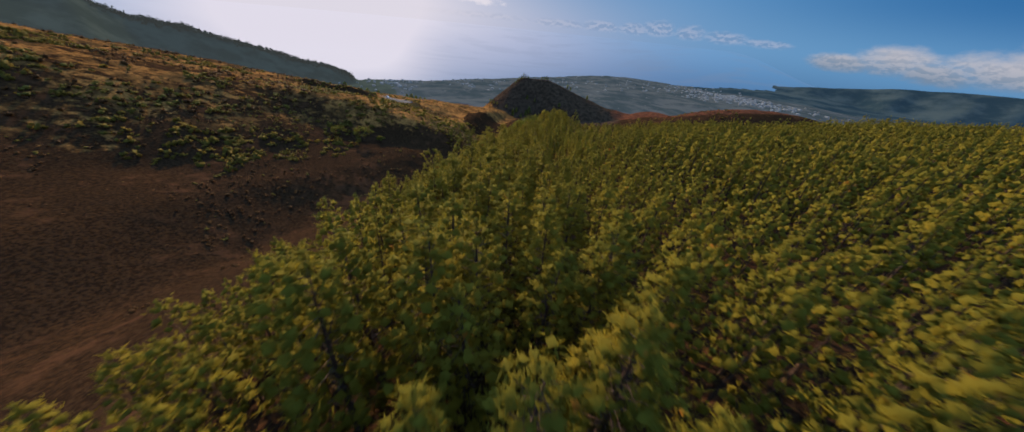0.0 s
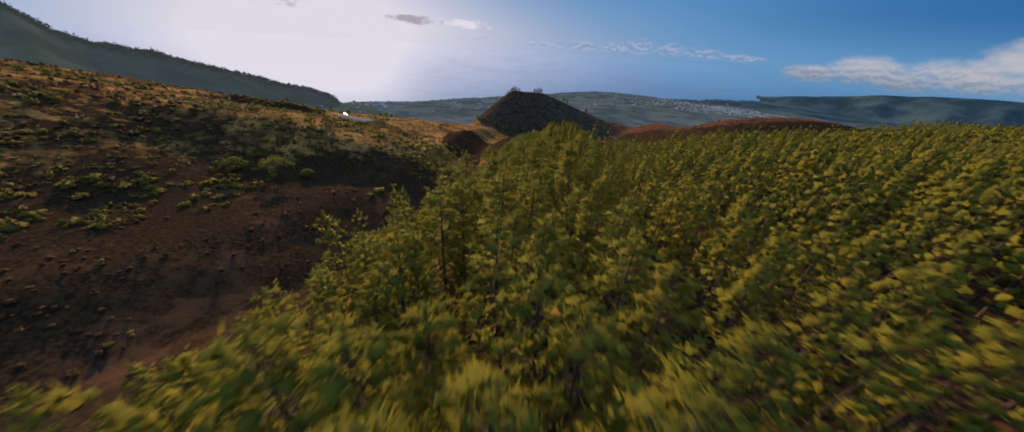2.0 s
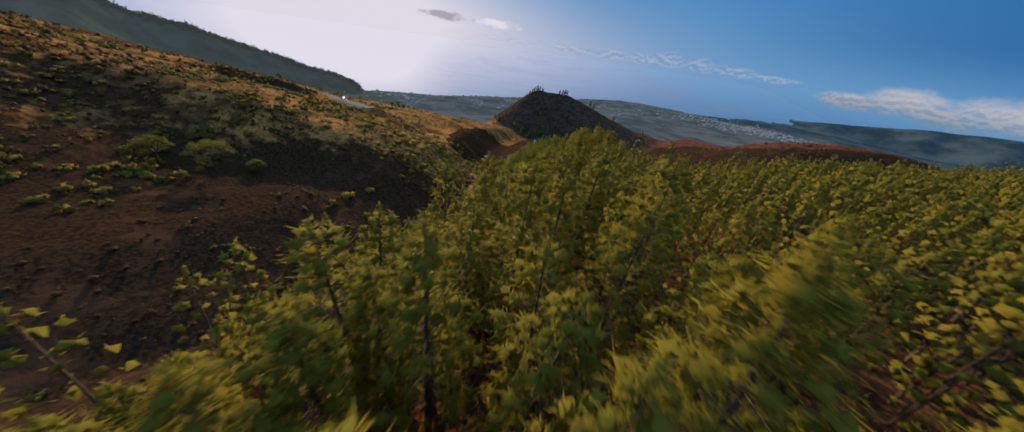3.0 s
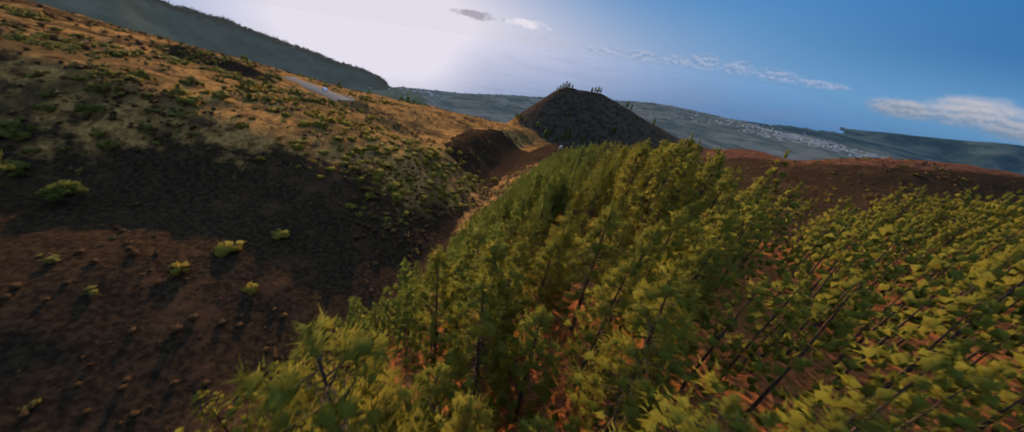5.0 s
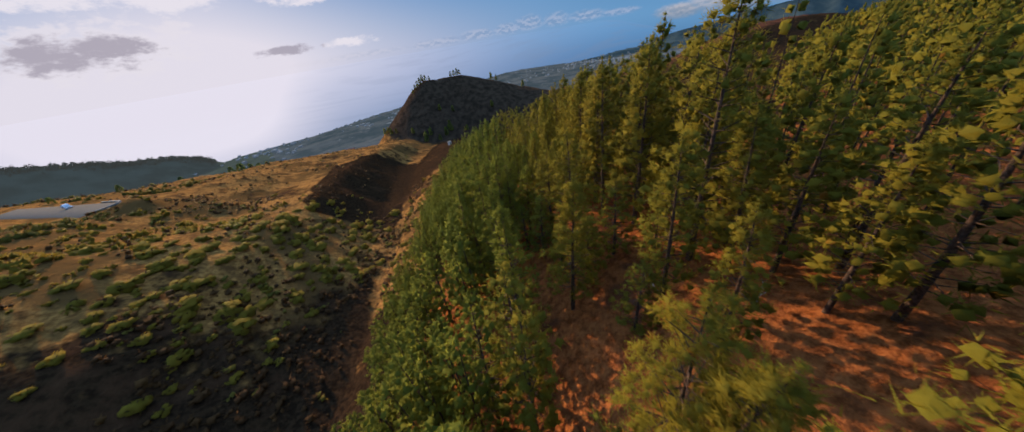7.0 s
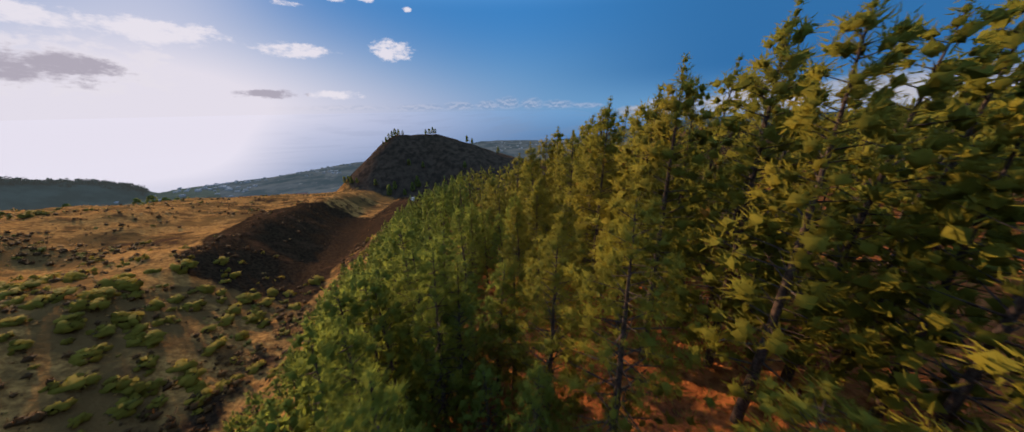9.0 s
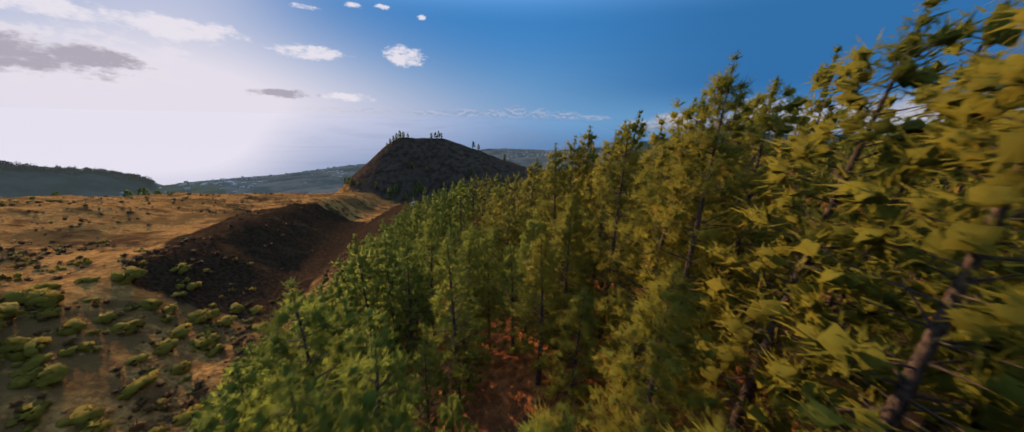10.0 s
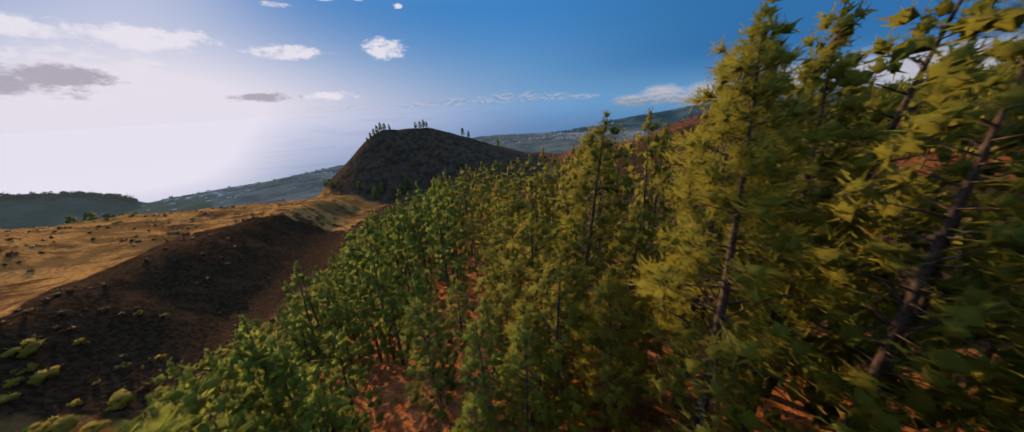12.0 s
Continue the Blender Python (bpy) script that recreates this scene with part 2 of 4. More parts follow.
def at(x, y):
    return float(land(np.array([x]), np.array([y]))[0])


FOREST_EDGE = ([-60, 0, 25, 57, 100, 115, 135, 160, 180, 205, 222, 240, 250, 258, 270, 285, 314, 335], [-40, -37, -33, -27, -28, -30, -31, -27, -20, -14, -8, -4.5, -3, -1, 4, 9, 16, 22])


def in_forest(x, y):
    edge = np.interp(y, *FOREST_EDGE)
    far = np.where(x < 47, 318 - 0.1 * np.abs(x - 40), np.interp(x, [47, 60, 78, 110, 300, 520], [228, 214, 212, 245, 318, 400]))
    return (x > edge) & (y < far)


# ---- materials ----
def material(name):
    m = bpy.data.materials.new(name)
    m.use_nodes = True
    return m, Nodes(m.node_tree)


def finish(k, colour, rough=0.9, bump=None, strength=0.4, distance=0.1, metal=0.0, spec=0.3):
    b = k.node("ShaderNodeBsdfPrincipled")
    k.put(b.inputs["Base Color"], (*colour, 1.0) if isinstance(colour, tuple) and len(colour) == 3 else colour)
    k.put(b.inputs["Roughness"], rough)
    b.inputs["Metallic"].default_value = metal
    b.inputs["Specular IOR Level"].default_value = spec
    if bump is not None:
        n = k.node("ShaderNodeBump")
        n.inputs["Strength"].default_value, n.inputs["Distance"].default_value = strength, distance
        k.put(n.inputs["Height"], bump)
        k.put(b.inputs["Normal"], n.outputs[0])
    out = k.node("ShaderNodeOutputMaterial")
    k.put(out.inputs[0], b.outputs[0])
    return b


def place(k):
    return k.node("ShaderNodeNewGeometry").outputs["Position"]


def attribute(k, name):
    return k.node("ShaderNodeAttribute", attribute_name=name).outputs["Fac"]


def ground_material():
    m, k = material("mountain_ground")
    p = place(k)
    big, mid, fine, grit = k.noise(p, 0.035, 5), k.noise(p, 0.22, 5, 0.6), k.noise(p, 1.3, 5, 0.65), k.noise(p, 7.0, 4, 0.7)
    grass = k.mix(k.ramp(fine, 0.35, 0.65), (0.150, 0.060, 0.016), (0.32, 0.140, 0.035))
    grass = k.mix(k.ramp(mid, 0.46, 0.64), grass, (0.095, 0.040, 0.013))
    # heath brown, darkened further to hold the shade of the gully slope
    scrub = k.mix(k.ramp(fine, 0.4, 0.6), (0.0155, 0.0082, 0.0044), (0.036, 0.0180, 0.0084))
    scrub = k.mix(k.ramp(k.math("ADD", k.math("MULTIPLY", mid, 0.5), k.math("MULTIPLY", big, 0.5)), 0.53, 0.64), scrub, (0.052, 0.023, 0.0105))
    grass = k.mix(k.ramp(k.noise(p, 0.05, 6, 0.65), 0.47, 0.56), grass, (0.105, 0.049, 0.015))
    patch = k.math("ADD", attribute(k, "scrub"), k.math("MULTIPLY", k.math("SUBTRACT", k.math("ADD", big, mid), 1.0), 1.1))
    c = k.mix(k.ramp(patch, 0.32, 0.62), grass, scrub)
    red = k.mix(k.ramp(k.math("ADD", fine, k.math("MULTIPLY", grit, 0.4)), 0.5, 0.85), (0.11, 0.028, 0.008), (0.28, 0.082, 0.022))
    red = k.mix(k.ramp(mid, 0.55, 0.7), red, (0.09, 0.030, 0.013))
    c = k.mix(k.ramp(k.math("ADD", attribute(k, "needles"), k.math("MULTIPLY", k.math("SUBTRACT", mid, 0.5), 0.6)), 0.35, 0.65), c, red)
    cinder = k.mix(k.ramp(k.math("ADD", mid, k.math("MULTIPLY", fine, 0.5)), 0.55, 0.95), (0.022, 0.0135, 0.0085), (0.064, 0.036, 0.020))
    c = k.mix(k.ramp(k.math("ADD", attribute(k, "cinder"), k.math("MULTIPLY", k.math("SUBTRACT", mid, 0.5), 0.5)), 0.4, 0.6), c, cinder)
    rust = k.mix(k.ramp(mid, 0.35, 0.7), (0.050, 0.020, 0.011), (0.115, 0.040, 0.019))
    c = k.mix(k.ramp(k.math("ADD", attribute(k, "rust"), k.math("MULTIPLY", k.math("SUBTRACT", mid, 0.5), 0.4)), 0.4, 0.6), c, rust)
    relief = k.math("ADD", k.math("MULTIPLY", mid, 2.0), k.math("ADD", fine, k.math("MULTIPLY", grit, 0.25)))
    finish(k, c, 1.0, relief, 0.7, 0.5, spec=0.0)
    return m


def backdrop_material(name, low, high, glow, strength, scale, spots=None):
    """Far country; the haze of miles of air is painted in as an even emission."""
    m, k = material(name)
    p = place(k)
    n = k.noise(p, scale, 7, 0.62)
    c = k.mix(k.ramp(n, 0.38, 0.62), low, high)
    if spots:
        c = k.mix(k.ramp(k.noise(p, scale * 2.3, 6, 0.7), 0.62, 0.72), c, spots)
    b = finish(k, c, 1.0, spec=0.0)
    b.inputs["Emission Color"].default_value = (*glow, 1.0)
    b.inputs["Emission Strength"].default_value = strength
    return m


def sea_material():
    """Sea; its bright marine haze is painted emission that fades into the horizon sky."""
    m, k = material("sea")
    p = place(k)
    part = k.node("ShaderNodeSeparateXYZ")
    k.put(part.inputs[0], p)
    x, y, z = part.outputs
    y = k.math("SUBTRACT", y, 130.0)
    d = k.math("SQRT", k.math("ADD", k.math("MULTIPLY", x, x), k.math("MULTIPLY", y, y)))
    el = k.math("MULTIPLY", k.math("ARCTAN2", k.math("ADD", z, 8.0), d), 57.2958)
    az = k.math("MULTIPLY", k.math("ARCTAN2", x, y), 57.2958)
    # the low sun's glow is painted over the water by direction
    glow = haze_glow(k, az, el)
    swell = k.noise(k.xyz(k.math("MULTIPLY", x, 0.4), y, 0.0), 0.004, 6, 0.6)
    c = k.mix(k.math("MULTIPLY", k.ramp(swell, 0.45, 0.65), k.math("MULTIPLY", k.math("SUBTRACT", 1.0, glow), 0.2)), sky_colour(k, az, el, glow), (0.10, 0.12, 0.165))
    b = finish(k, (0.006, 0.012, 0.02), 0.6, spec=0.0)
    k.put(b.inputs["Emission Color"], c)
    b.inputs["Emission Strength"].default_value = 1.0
    return m


def leaf_material(name, dark, light, warm, glow=0.48, dead=False):
    m, k = material(name)
    rnd = k.node("ShaderNodeNewGeometry").outputs["Random Per Island"]
    each = k.node("ShaderNodeObjectInfo").outputs["Random"]
    p = place(k)
    clump = k.noise(p, 0.9, 3, 0.6)
    c = k.mix(k.math("ADD", k.math("MULTIPLY", rnd, 0.10), k.ramp(clump, 0.34, 0.68, 0.20, 0.64)), dark, light)
    c = k.mix(k.math("MULTIPLY", k.ramp(k.noise(p, 0.11, 3), 0.45, 0.7), 0.5), c, warm)
    c = k.mix(k.math("MULTIPLY", each, 0.3), c, light)
    if dead:
        c = k.mix(k.math("MULTIPLY", k.ramp(k.noise(p, 0.7, 2.0), 0.68, 0.74), k.ramp(rnd, 0.1, 0.3)), c, (0.34, 0.12, 0.016))
    c = k.mix(k.math("MULTIPLY", k.ramp(k.noise(p, 0.45, 2), 0.5, 0.75), 0.35), c, dark)
    c = k.mix(k.math("MULTIPLY", k.ramp(k.noise(p, 5.0, 3, 0.7), 0.45, 0.66), 0.22), c, dark)
    needle = k.node("ShaderNodeBump")
    needle.inputs["Strength"].default_value, needle.inputs["Distance"].default_value = 0.3, 0.1
    k.put(needle.inputs["Height"], k.noise(p, 7.0, 4, 0.7))
    d, t, mx = k.node("ShaderNodeBsdfPrincipled"), k.node("ShaderNodeBsdfTranslucent"), k.node("ShaderNodeMixShader")
    k.put(d.inputs["Base Color"], c)
    d.inputs["Roughness"].default_value, d.inputs["Specular IOR Level"].default_value = 0.8, 0.04
    k.put(t.inputs[0], k.mix(0.35, c, light))
    for shader in (d, t):
        k.put(shader.inputs["Normal"], needle.outputs[0])
    mx.inputs[0].default_value = glow
    k.put(mx.inputs[1], d.outputs[0])
    k.put(mx.inputs[2], t.outputs[0])
    out = k.node("ShaderNodeOutputMaterial")
    k.put(out.inputs[0], mx.outputs[0])
    return m


def bark_material():
    m, k = material("pine_bark")
    p = place(k)
    n = k.noise(p, 6.0, 5, 0.65)
    finish(k, k.mix(k.ramp(n, 0.35, 0.65), (0.030, 0.018, 0.012), (0.095, 0.052, 0.032)), 0.95, n, 0.6, 0.05, spec=0.1)
    return m


def plain_material(name, colour, rough=0.7, vary=0.25, scale=1.5, metal=0.0, spec=0.3):
    m, k = material(name)
    dark = tuple(c * (1 - vary) for c in colour)
    finish(k, k.mix(k.noise(place(k), scale, 5, 0.6), dark, colour), rough, metal=metal, spec=spec)
    return m


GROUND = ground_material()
# the blue-grey emission paints haze over the far land
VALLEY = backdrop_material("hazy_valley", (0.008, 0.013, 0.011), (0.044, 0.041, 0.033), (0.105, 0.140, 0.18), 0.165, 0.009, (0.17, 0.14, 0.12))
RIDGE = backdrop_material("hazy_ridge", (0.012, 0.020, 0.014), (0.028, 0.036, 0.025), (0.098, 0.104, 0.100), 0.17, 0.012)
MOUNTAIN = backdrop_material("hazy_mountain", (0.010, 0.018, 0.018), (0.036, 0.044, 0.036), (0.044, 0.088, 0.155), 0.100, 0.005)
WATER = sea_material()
NEEDLE = leaf_material("pine_needles", (0.084, 0.071, 0.0090), (0.222, 0.171, 0.018), (0.265, 0.162, 0.015), 0.50, dead=True)
NEEDLE_BLUE = leaf_material("young_pine_needles", (0.086, 0.095, 0.014), (0.21, 0.20, 0.026), (0.235, 0.185, 0.022), 0.62)
SHRUB = leaf_material("shrub_leaves", (0.130, 0.082, 0.010), (0.245, 0.160, 0.018), (0.28, 0.155, 0.016), 0.5)
HEATH = leaf_material("heath_twigs", (0.040, 0.0165, 0.006), (0.095, 0.040, 0.012), (0.14, 0.060, 0.015), 0.3)
OLIVE = leaf_material("heath_leaves", (0.080, 0.057, 0.011), (0.185, 0.132, 0.020), (0.22, 0.125, 0.018), 0.45)
STRAW = leaf_material("dry_grass", (0.19, 0.076, 0.019), (0.36, 0.165, 0.043), (0.38, 0.185, 0.05), 0.4)
BARK = bark_material()


# ---- the ground, one sheet to the horizon ----
def mesh_from(name, verts, faces, mats, smooth=True):
    me = bpy.data.meshes.new(name)
    verts, faces = np.asarray(verts, np.float32), np.asarray(faces, np.int32)
    me.vertices.add(len(verts))
    me.vertices.foreach_set("co", verts[:, :3].ravel())
    n = faces.shape[1]
    me.loops.add(faces.size)
    me.loops.foreach_set("vertex_index", faces.ravel())
    me.polygons.add(len(faces))
    me.polygons.foreach_set("loop_start", np.arange(0, faces.size, n, dtype=np.int32))
    me.polygons.foreach_set("loop_total", np.full(len(faces), n, dtype=np.int32))
    me.polygons.foreach_set("use_smooth", np.full(len(faces), smooth))
    for m in mats:
        me.materials.append(m)
    me.update(calc_edges=True)
    if verts.shape[1] == 6:
        me.attributes.new("custom_normal", "FLOAT_VECTOR", "POINT").data.foreach_set("vector", verts[:, 3:].ravel())
        me.update()
    return me


def build_ground():
    # rings round the middle of the flight, closer together near it
    r = [0.02]
    while r[-1] < 4900:
        r.append(r[-1] + max(2.6, 0.018 * (r[-1] - 250)))
    r = np.array(r)
    turn = np.radians(np.concatenate([np.arange(-78, 82, 0.55), np.arange(82, 282, 2.0)]))
    gr, gt = np.meshgrid(r, turn)
    gx, gy = gr * np.sin(gt), 150 + gr * np.cos(gt)
    gz = land(gx, gy)
    n, m = gx.shape
    verts = np.stack([gx.ravel(), gy.ravel(), gz.ravel()], 1)
    i, j = np.meshgrid(np.arange(n), np.arange(m - 1), indexing="ij")
    i1 = (i + 1) % n
    faces = np.stack([i * m + j, i * m + j + 1, i1 * m + j + 1, i1 * m + j], 2).reshape(-1, 4)[:, ::-1]
    gx, gy, gz = verts.T
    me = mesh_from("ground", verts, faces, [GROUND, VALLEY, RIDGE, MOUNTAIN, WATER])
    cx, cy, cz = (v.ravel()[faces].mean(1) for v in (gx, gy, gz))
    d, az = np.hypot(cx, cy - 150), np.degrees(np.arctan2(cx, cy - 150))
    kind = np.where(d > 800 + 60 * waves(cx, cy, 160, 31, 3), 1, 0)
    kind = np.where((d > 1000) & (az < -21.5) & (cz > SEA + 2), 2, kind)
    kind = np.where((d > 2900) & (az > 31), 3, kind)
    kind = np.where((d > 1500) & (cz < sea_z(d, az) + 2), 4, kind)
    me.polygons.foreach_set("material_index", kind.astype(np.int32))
    x, y = gx.ravel(), gy.ravel()
    fx = x - np.interp(y, *FOREST_EDGE)
    inside = in_forest(x, y)
    cone = 1 - np.clip((np.hypot(x - 42, y - 516) - np.where(x > 42, 130, 62)) / 16, 0, 1)
    rust = np.clip(1.1 - (((x - 305) / 115) ** 2 + ((y - 425) / 60) ** 2), 0, 1) + np.clip(1.0 - (((x - 215) / 75) ** 2 + ((y - 490) / 45) ** 2), 0, 1)
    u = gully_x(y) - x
    # scrub mask: heath cover, plus shade painted on the gully side
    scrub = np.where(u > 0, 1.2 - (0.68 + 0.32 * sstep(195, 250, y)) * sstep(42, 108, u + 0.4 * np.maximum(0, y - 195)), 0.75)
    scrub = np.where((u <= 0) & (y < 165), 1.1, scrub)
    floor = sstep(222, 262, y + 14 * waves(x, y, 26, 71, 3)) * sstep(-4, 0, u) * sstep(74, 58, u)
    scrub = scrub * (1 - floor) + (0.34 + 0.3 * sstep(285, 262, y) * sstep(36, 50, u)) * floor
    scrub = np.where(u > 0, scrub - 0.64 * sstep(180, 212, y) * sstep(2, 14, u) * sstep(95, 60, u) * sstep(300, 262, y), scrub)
    # the shade of the spur's steep face, painted in as full scrub
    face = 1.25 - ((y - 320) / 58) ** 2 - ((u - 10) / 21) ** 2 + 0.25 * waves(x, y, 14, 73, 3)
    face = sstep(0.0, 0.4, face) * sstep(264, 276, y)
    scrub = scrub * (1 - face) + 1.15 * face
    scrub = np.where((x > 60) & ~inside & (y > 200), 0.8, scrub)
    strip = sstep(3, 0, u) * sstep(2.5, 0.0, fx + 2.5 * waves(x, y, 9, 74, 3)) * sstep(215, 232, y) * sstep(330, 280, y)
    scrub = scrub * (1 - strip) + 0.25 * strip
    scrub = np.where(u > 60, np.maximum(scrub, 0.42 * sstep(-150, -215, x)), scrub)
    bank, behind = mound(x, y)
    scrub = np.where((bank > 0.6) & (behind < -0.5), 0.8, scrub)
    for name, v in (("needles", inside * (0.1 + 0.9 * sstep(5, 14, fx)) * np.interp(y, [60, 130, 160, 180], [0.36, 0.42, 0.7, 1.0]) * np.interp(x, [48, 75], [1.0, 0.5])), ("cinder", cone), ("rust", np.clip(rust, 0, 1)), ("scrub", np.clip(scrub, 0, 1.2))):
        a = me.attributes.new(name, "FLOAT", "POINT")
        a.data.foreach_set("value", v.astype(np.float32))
    tagged(new("ground", me), "brown volcanic mountain slope with dry grass, a gully and a distant coast", "ground", kind="structure")


build_ground()


# ---- pines ----
def cone_tube(a, b, ra, rb, sides):
    """Vertices and triangles of a tapered limb from a to b."""
    a, b = np.asarray(a, float), np.asarray(b, float)
    w = b - a
    w = w / (np.linalg.norm(w) + 1e-9)
    u = np.cross(w, [0.3, 0.9, 0.2])
    u = u / (np.linalg.norm(u) + 1e-9)
    v = np.cross(w, u)
    ang = np.arange(sides) * 2 * np.pi / sides
    ring = np.cos(ang)[:, None] * u + np.sin(ang)[:, None] * v
    verts = np.concatenate([np.concatenate([a + ra * ring, ring], 1), np.concatenate([b + rb * ring, ring], 1)])
    i = np.arange(sides)
    j = (i + 1) % sides
    faces = np.concatenate([np.stack([i, j, j + sides], 1), np.stack([i, j + sides, i + sides], 1)])
    return verts, faces


def join(parts):
    verts, faces, n = [], [], 0
    for v, f in parts:
        verts.append(v)
        faces.append(f + n)
        n += len(v)
    return np.concatenate(verts), np.concatenate(faces)


def tufts(centres, ways, per, length, width, rng, body=0.62):
    """Clumps of needles: a shell of short sprays round each twig's end, and needles that stand out of it.

    Each vertex carries its normal, which follows the roundness of the clump."""
    n = len(centres)
    d = rng.normal(0, 1, (n, per, 3))
    d /= np.linalg.norm(d, axis=2, keepdims=True)
    d = d + ways[:, None, :] * 0.45 + np.array([0, 0, 0.15])
    d /= np.linalg.norm(d, axis=2, keepdims=True)
    side = np.cross(d, rng.normal(0, 1, (n, per, 3)))
    side /= np.linalg.norm(side, axis=2, keepdims=True) + 1e-9
    along = np.cross(side, d)
    shell = (np.arange(per) < per * body)[None, :, None]
    ln = length * rng.uniform(0.65, 1.2, (n, per, 1))
    w = width * rng.uniform(0.7, 1.3, (n, per, 1)) * np.where(shell, 1.65, 0.9)
    tilt = rng.uniform(0.15, 0.8, (n, per, 1))
    axis = np.where(shell, along * (1 - 0.5 * tilt) + d * tilt, d + along * 0.2)
    axis /= np.linalg.norm(axis, axis=2, keepdims=True)
    c = centres[:, None, :] + rng.normal(0, length * 0.16, (n, per, 3)) + np.where(shell, d * length * rng.uniform(0.45, 0.92, (n, per, 1)), d * length * 0.2)
    base = c - axis * ln * np.where(shell, 0.32, 0.15)
    tip = c + axis * ln * np.where(shell, 0.38, 0.95)
    a, b = base + side * w * 0.5, base - side * w * 0.5
    face = np.cross(tip - a, b - a)
    face /= np.linalg.norm(face, axis=2, keepdims=True) + 1e-9
    out = d + ways[:, None, :] * 0.5
    flip = np.sum(face * out, 2, keepdims=True) < 0
    a, b = np.where(flip, b, a), np.where(flip, a, b)
    face = np.where(flip, -face, face)
    nrm = np.where(shell, d * 0.75 + face * 0.25, face * 0.5 + out * 0.5) + ways[:, None, :] * 0.3
    nrm /= np.linalg.norm(nrm, axis=2, keepdims=True)
    v = np.stack([a, tip, b], 2).reshape(-1, 3)
    return np.concatenate([v, np.repeat(nrm.reshape(-1, 3), 3, axis=0)], 1), np.arange(len(v)).reshape(-1, 3)


def ball(fine):
    """A unit ball of few faces: twenty triangles, or eight."""
    if not fine:
        v = np.array([(1, 0, 0), (-1, 0, 0), (0, 1, 0), (0, -1, 0), (0, 0, 1), (0, 0, -1)], float)
        f = [(0, 2, 4), (2, 1, 4), (1, 3, 4), (3, 0, 4), (2, 0, 5), (1, 2, 5), (3, 1, 5), (0, 3, 5)]
        return v, np.array(f)
    g = (1 + 5 ** 0.5) / 2
    v = np.array([p for a in (-1, 1) for b in (-g, g) for p in ((0, a, b), (a, b, 0), (b, 0, a))], float)
    v /= np.linalg.norm(v, axis=1, keepdims=True)
    f = []
    for i, j, k in itertools.combinations(range(12), 3):
        if max(np.linalg.norm(v[i] - v[j]), np.linalg.norm(v[j] - v[k]), np.linalg.norm(v[i] - v[k])) < 1.1:
            f.append((i, j, k) if np.dot(np.cross(v[j] - v[i], v[k] - v[i]), v[i]) > 0 else (i, k, j))
    return v, np.array(f)


def puffs(centres, ways, radii, fine, spikes, width, rng, core=0.5, body=0.40):
    """Pompons of needles: a rough ragged core, and thin sprays that stand out of it all round.

    Each vertex carries its normal, which follows the roundness of the clump."""
    n = len(centres)
    bv, bf = ball(fine)
    m = len(bv)
    r = radii[:, None, None]
    verts, faces = np.zeros((0, 6)), np.zeros((0, 3), int)
    if core:
        spin = np.linalg.qr(rng.normal(0, 1, (n, 3, 3)))[0]
        spin *= np.sign(np.linalg.det(spin))[:, None, None]
        d = np.einsum("vj,nij->nvi", bv, spin)
        v = centres[:, None, :] + d * r * core * rng.uniform(0.75, 1.25, (n, m, 1)) + ways[:, None, :] * r * 0.12
        nrm = d * body + ways[:, None, :] * (1.1 - body)
        verts = np.concatenate([v, nrm / np.linalg.norm(nrm, axis=2, keepdims=True)], 2).reshape(-1, 6)
        faces = (bf[None] + (np.arange(n) * m)[:, None, None]).reshape(-1, 3)
    if spikes:
        d = rng.normal(0, 1, (n, spikes, 3)) + ways[:, None, :] * 0.55 + np.array([0, 0, 0.25])
        d /= np.linalg.norm(d, axis=2, keepdims=True)
        side = np.cross(d, rng.normal(0, 1, (n, spikes, 3)))
        side /= np.linalg.norm(side, axis=2, keepdims=True) + 1e-9
        c = centres[:, None, :]
        w = width * rng.uniform(0.7, 1.4, (n, spikes, 1))
        base = c + d * r * rng.uniform(0.0, 0.64, (n, spikes, 1)) + rng.normal(0, 0.15, (n, spikes, 3)) * r
        tip = base + d * r * rng.uniform(0.38, 0.64, (n, spikes, 1)) + rng.normal(0, 0.14, (n, spikes, 3)) * r
        a, b = base + side * w, base - side * w
        face = np.cross(tip - a, b - a)
        face /= np.linalg.norm(face, axis=2, keepdims=True) + 1e-9
        flip = np.sum(face * (d + ways[:, None, :]), 2, keepdims=True) < 0
        a, b, face = np.where(flip, b, a), np.where(flip, a, b), np.where(flip, -face, face)
        nrm = d * body + face * 0.08 + ways[:, None, :] * (1.1 - body)
        nrm /= np.linalg.norm(nrm, axis=2, keepdims=True)
        sv = np.stack([a, tip, b], 2).reshape(-1, 3)
        sv = np.concatenate([sv, np.repeat(nrm.reshape(-1, 3), 3, axis=0)], 1)
        faces = np.concatenate([faces, np.arange(len(sv)).reshape(-1, 3) + len(verts)])
        verts = np.concatenate([verts, sv])
    return verts, faces


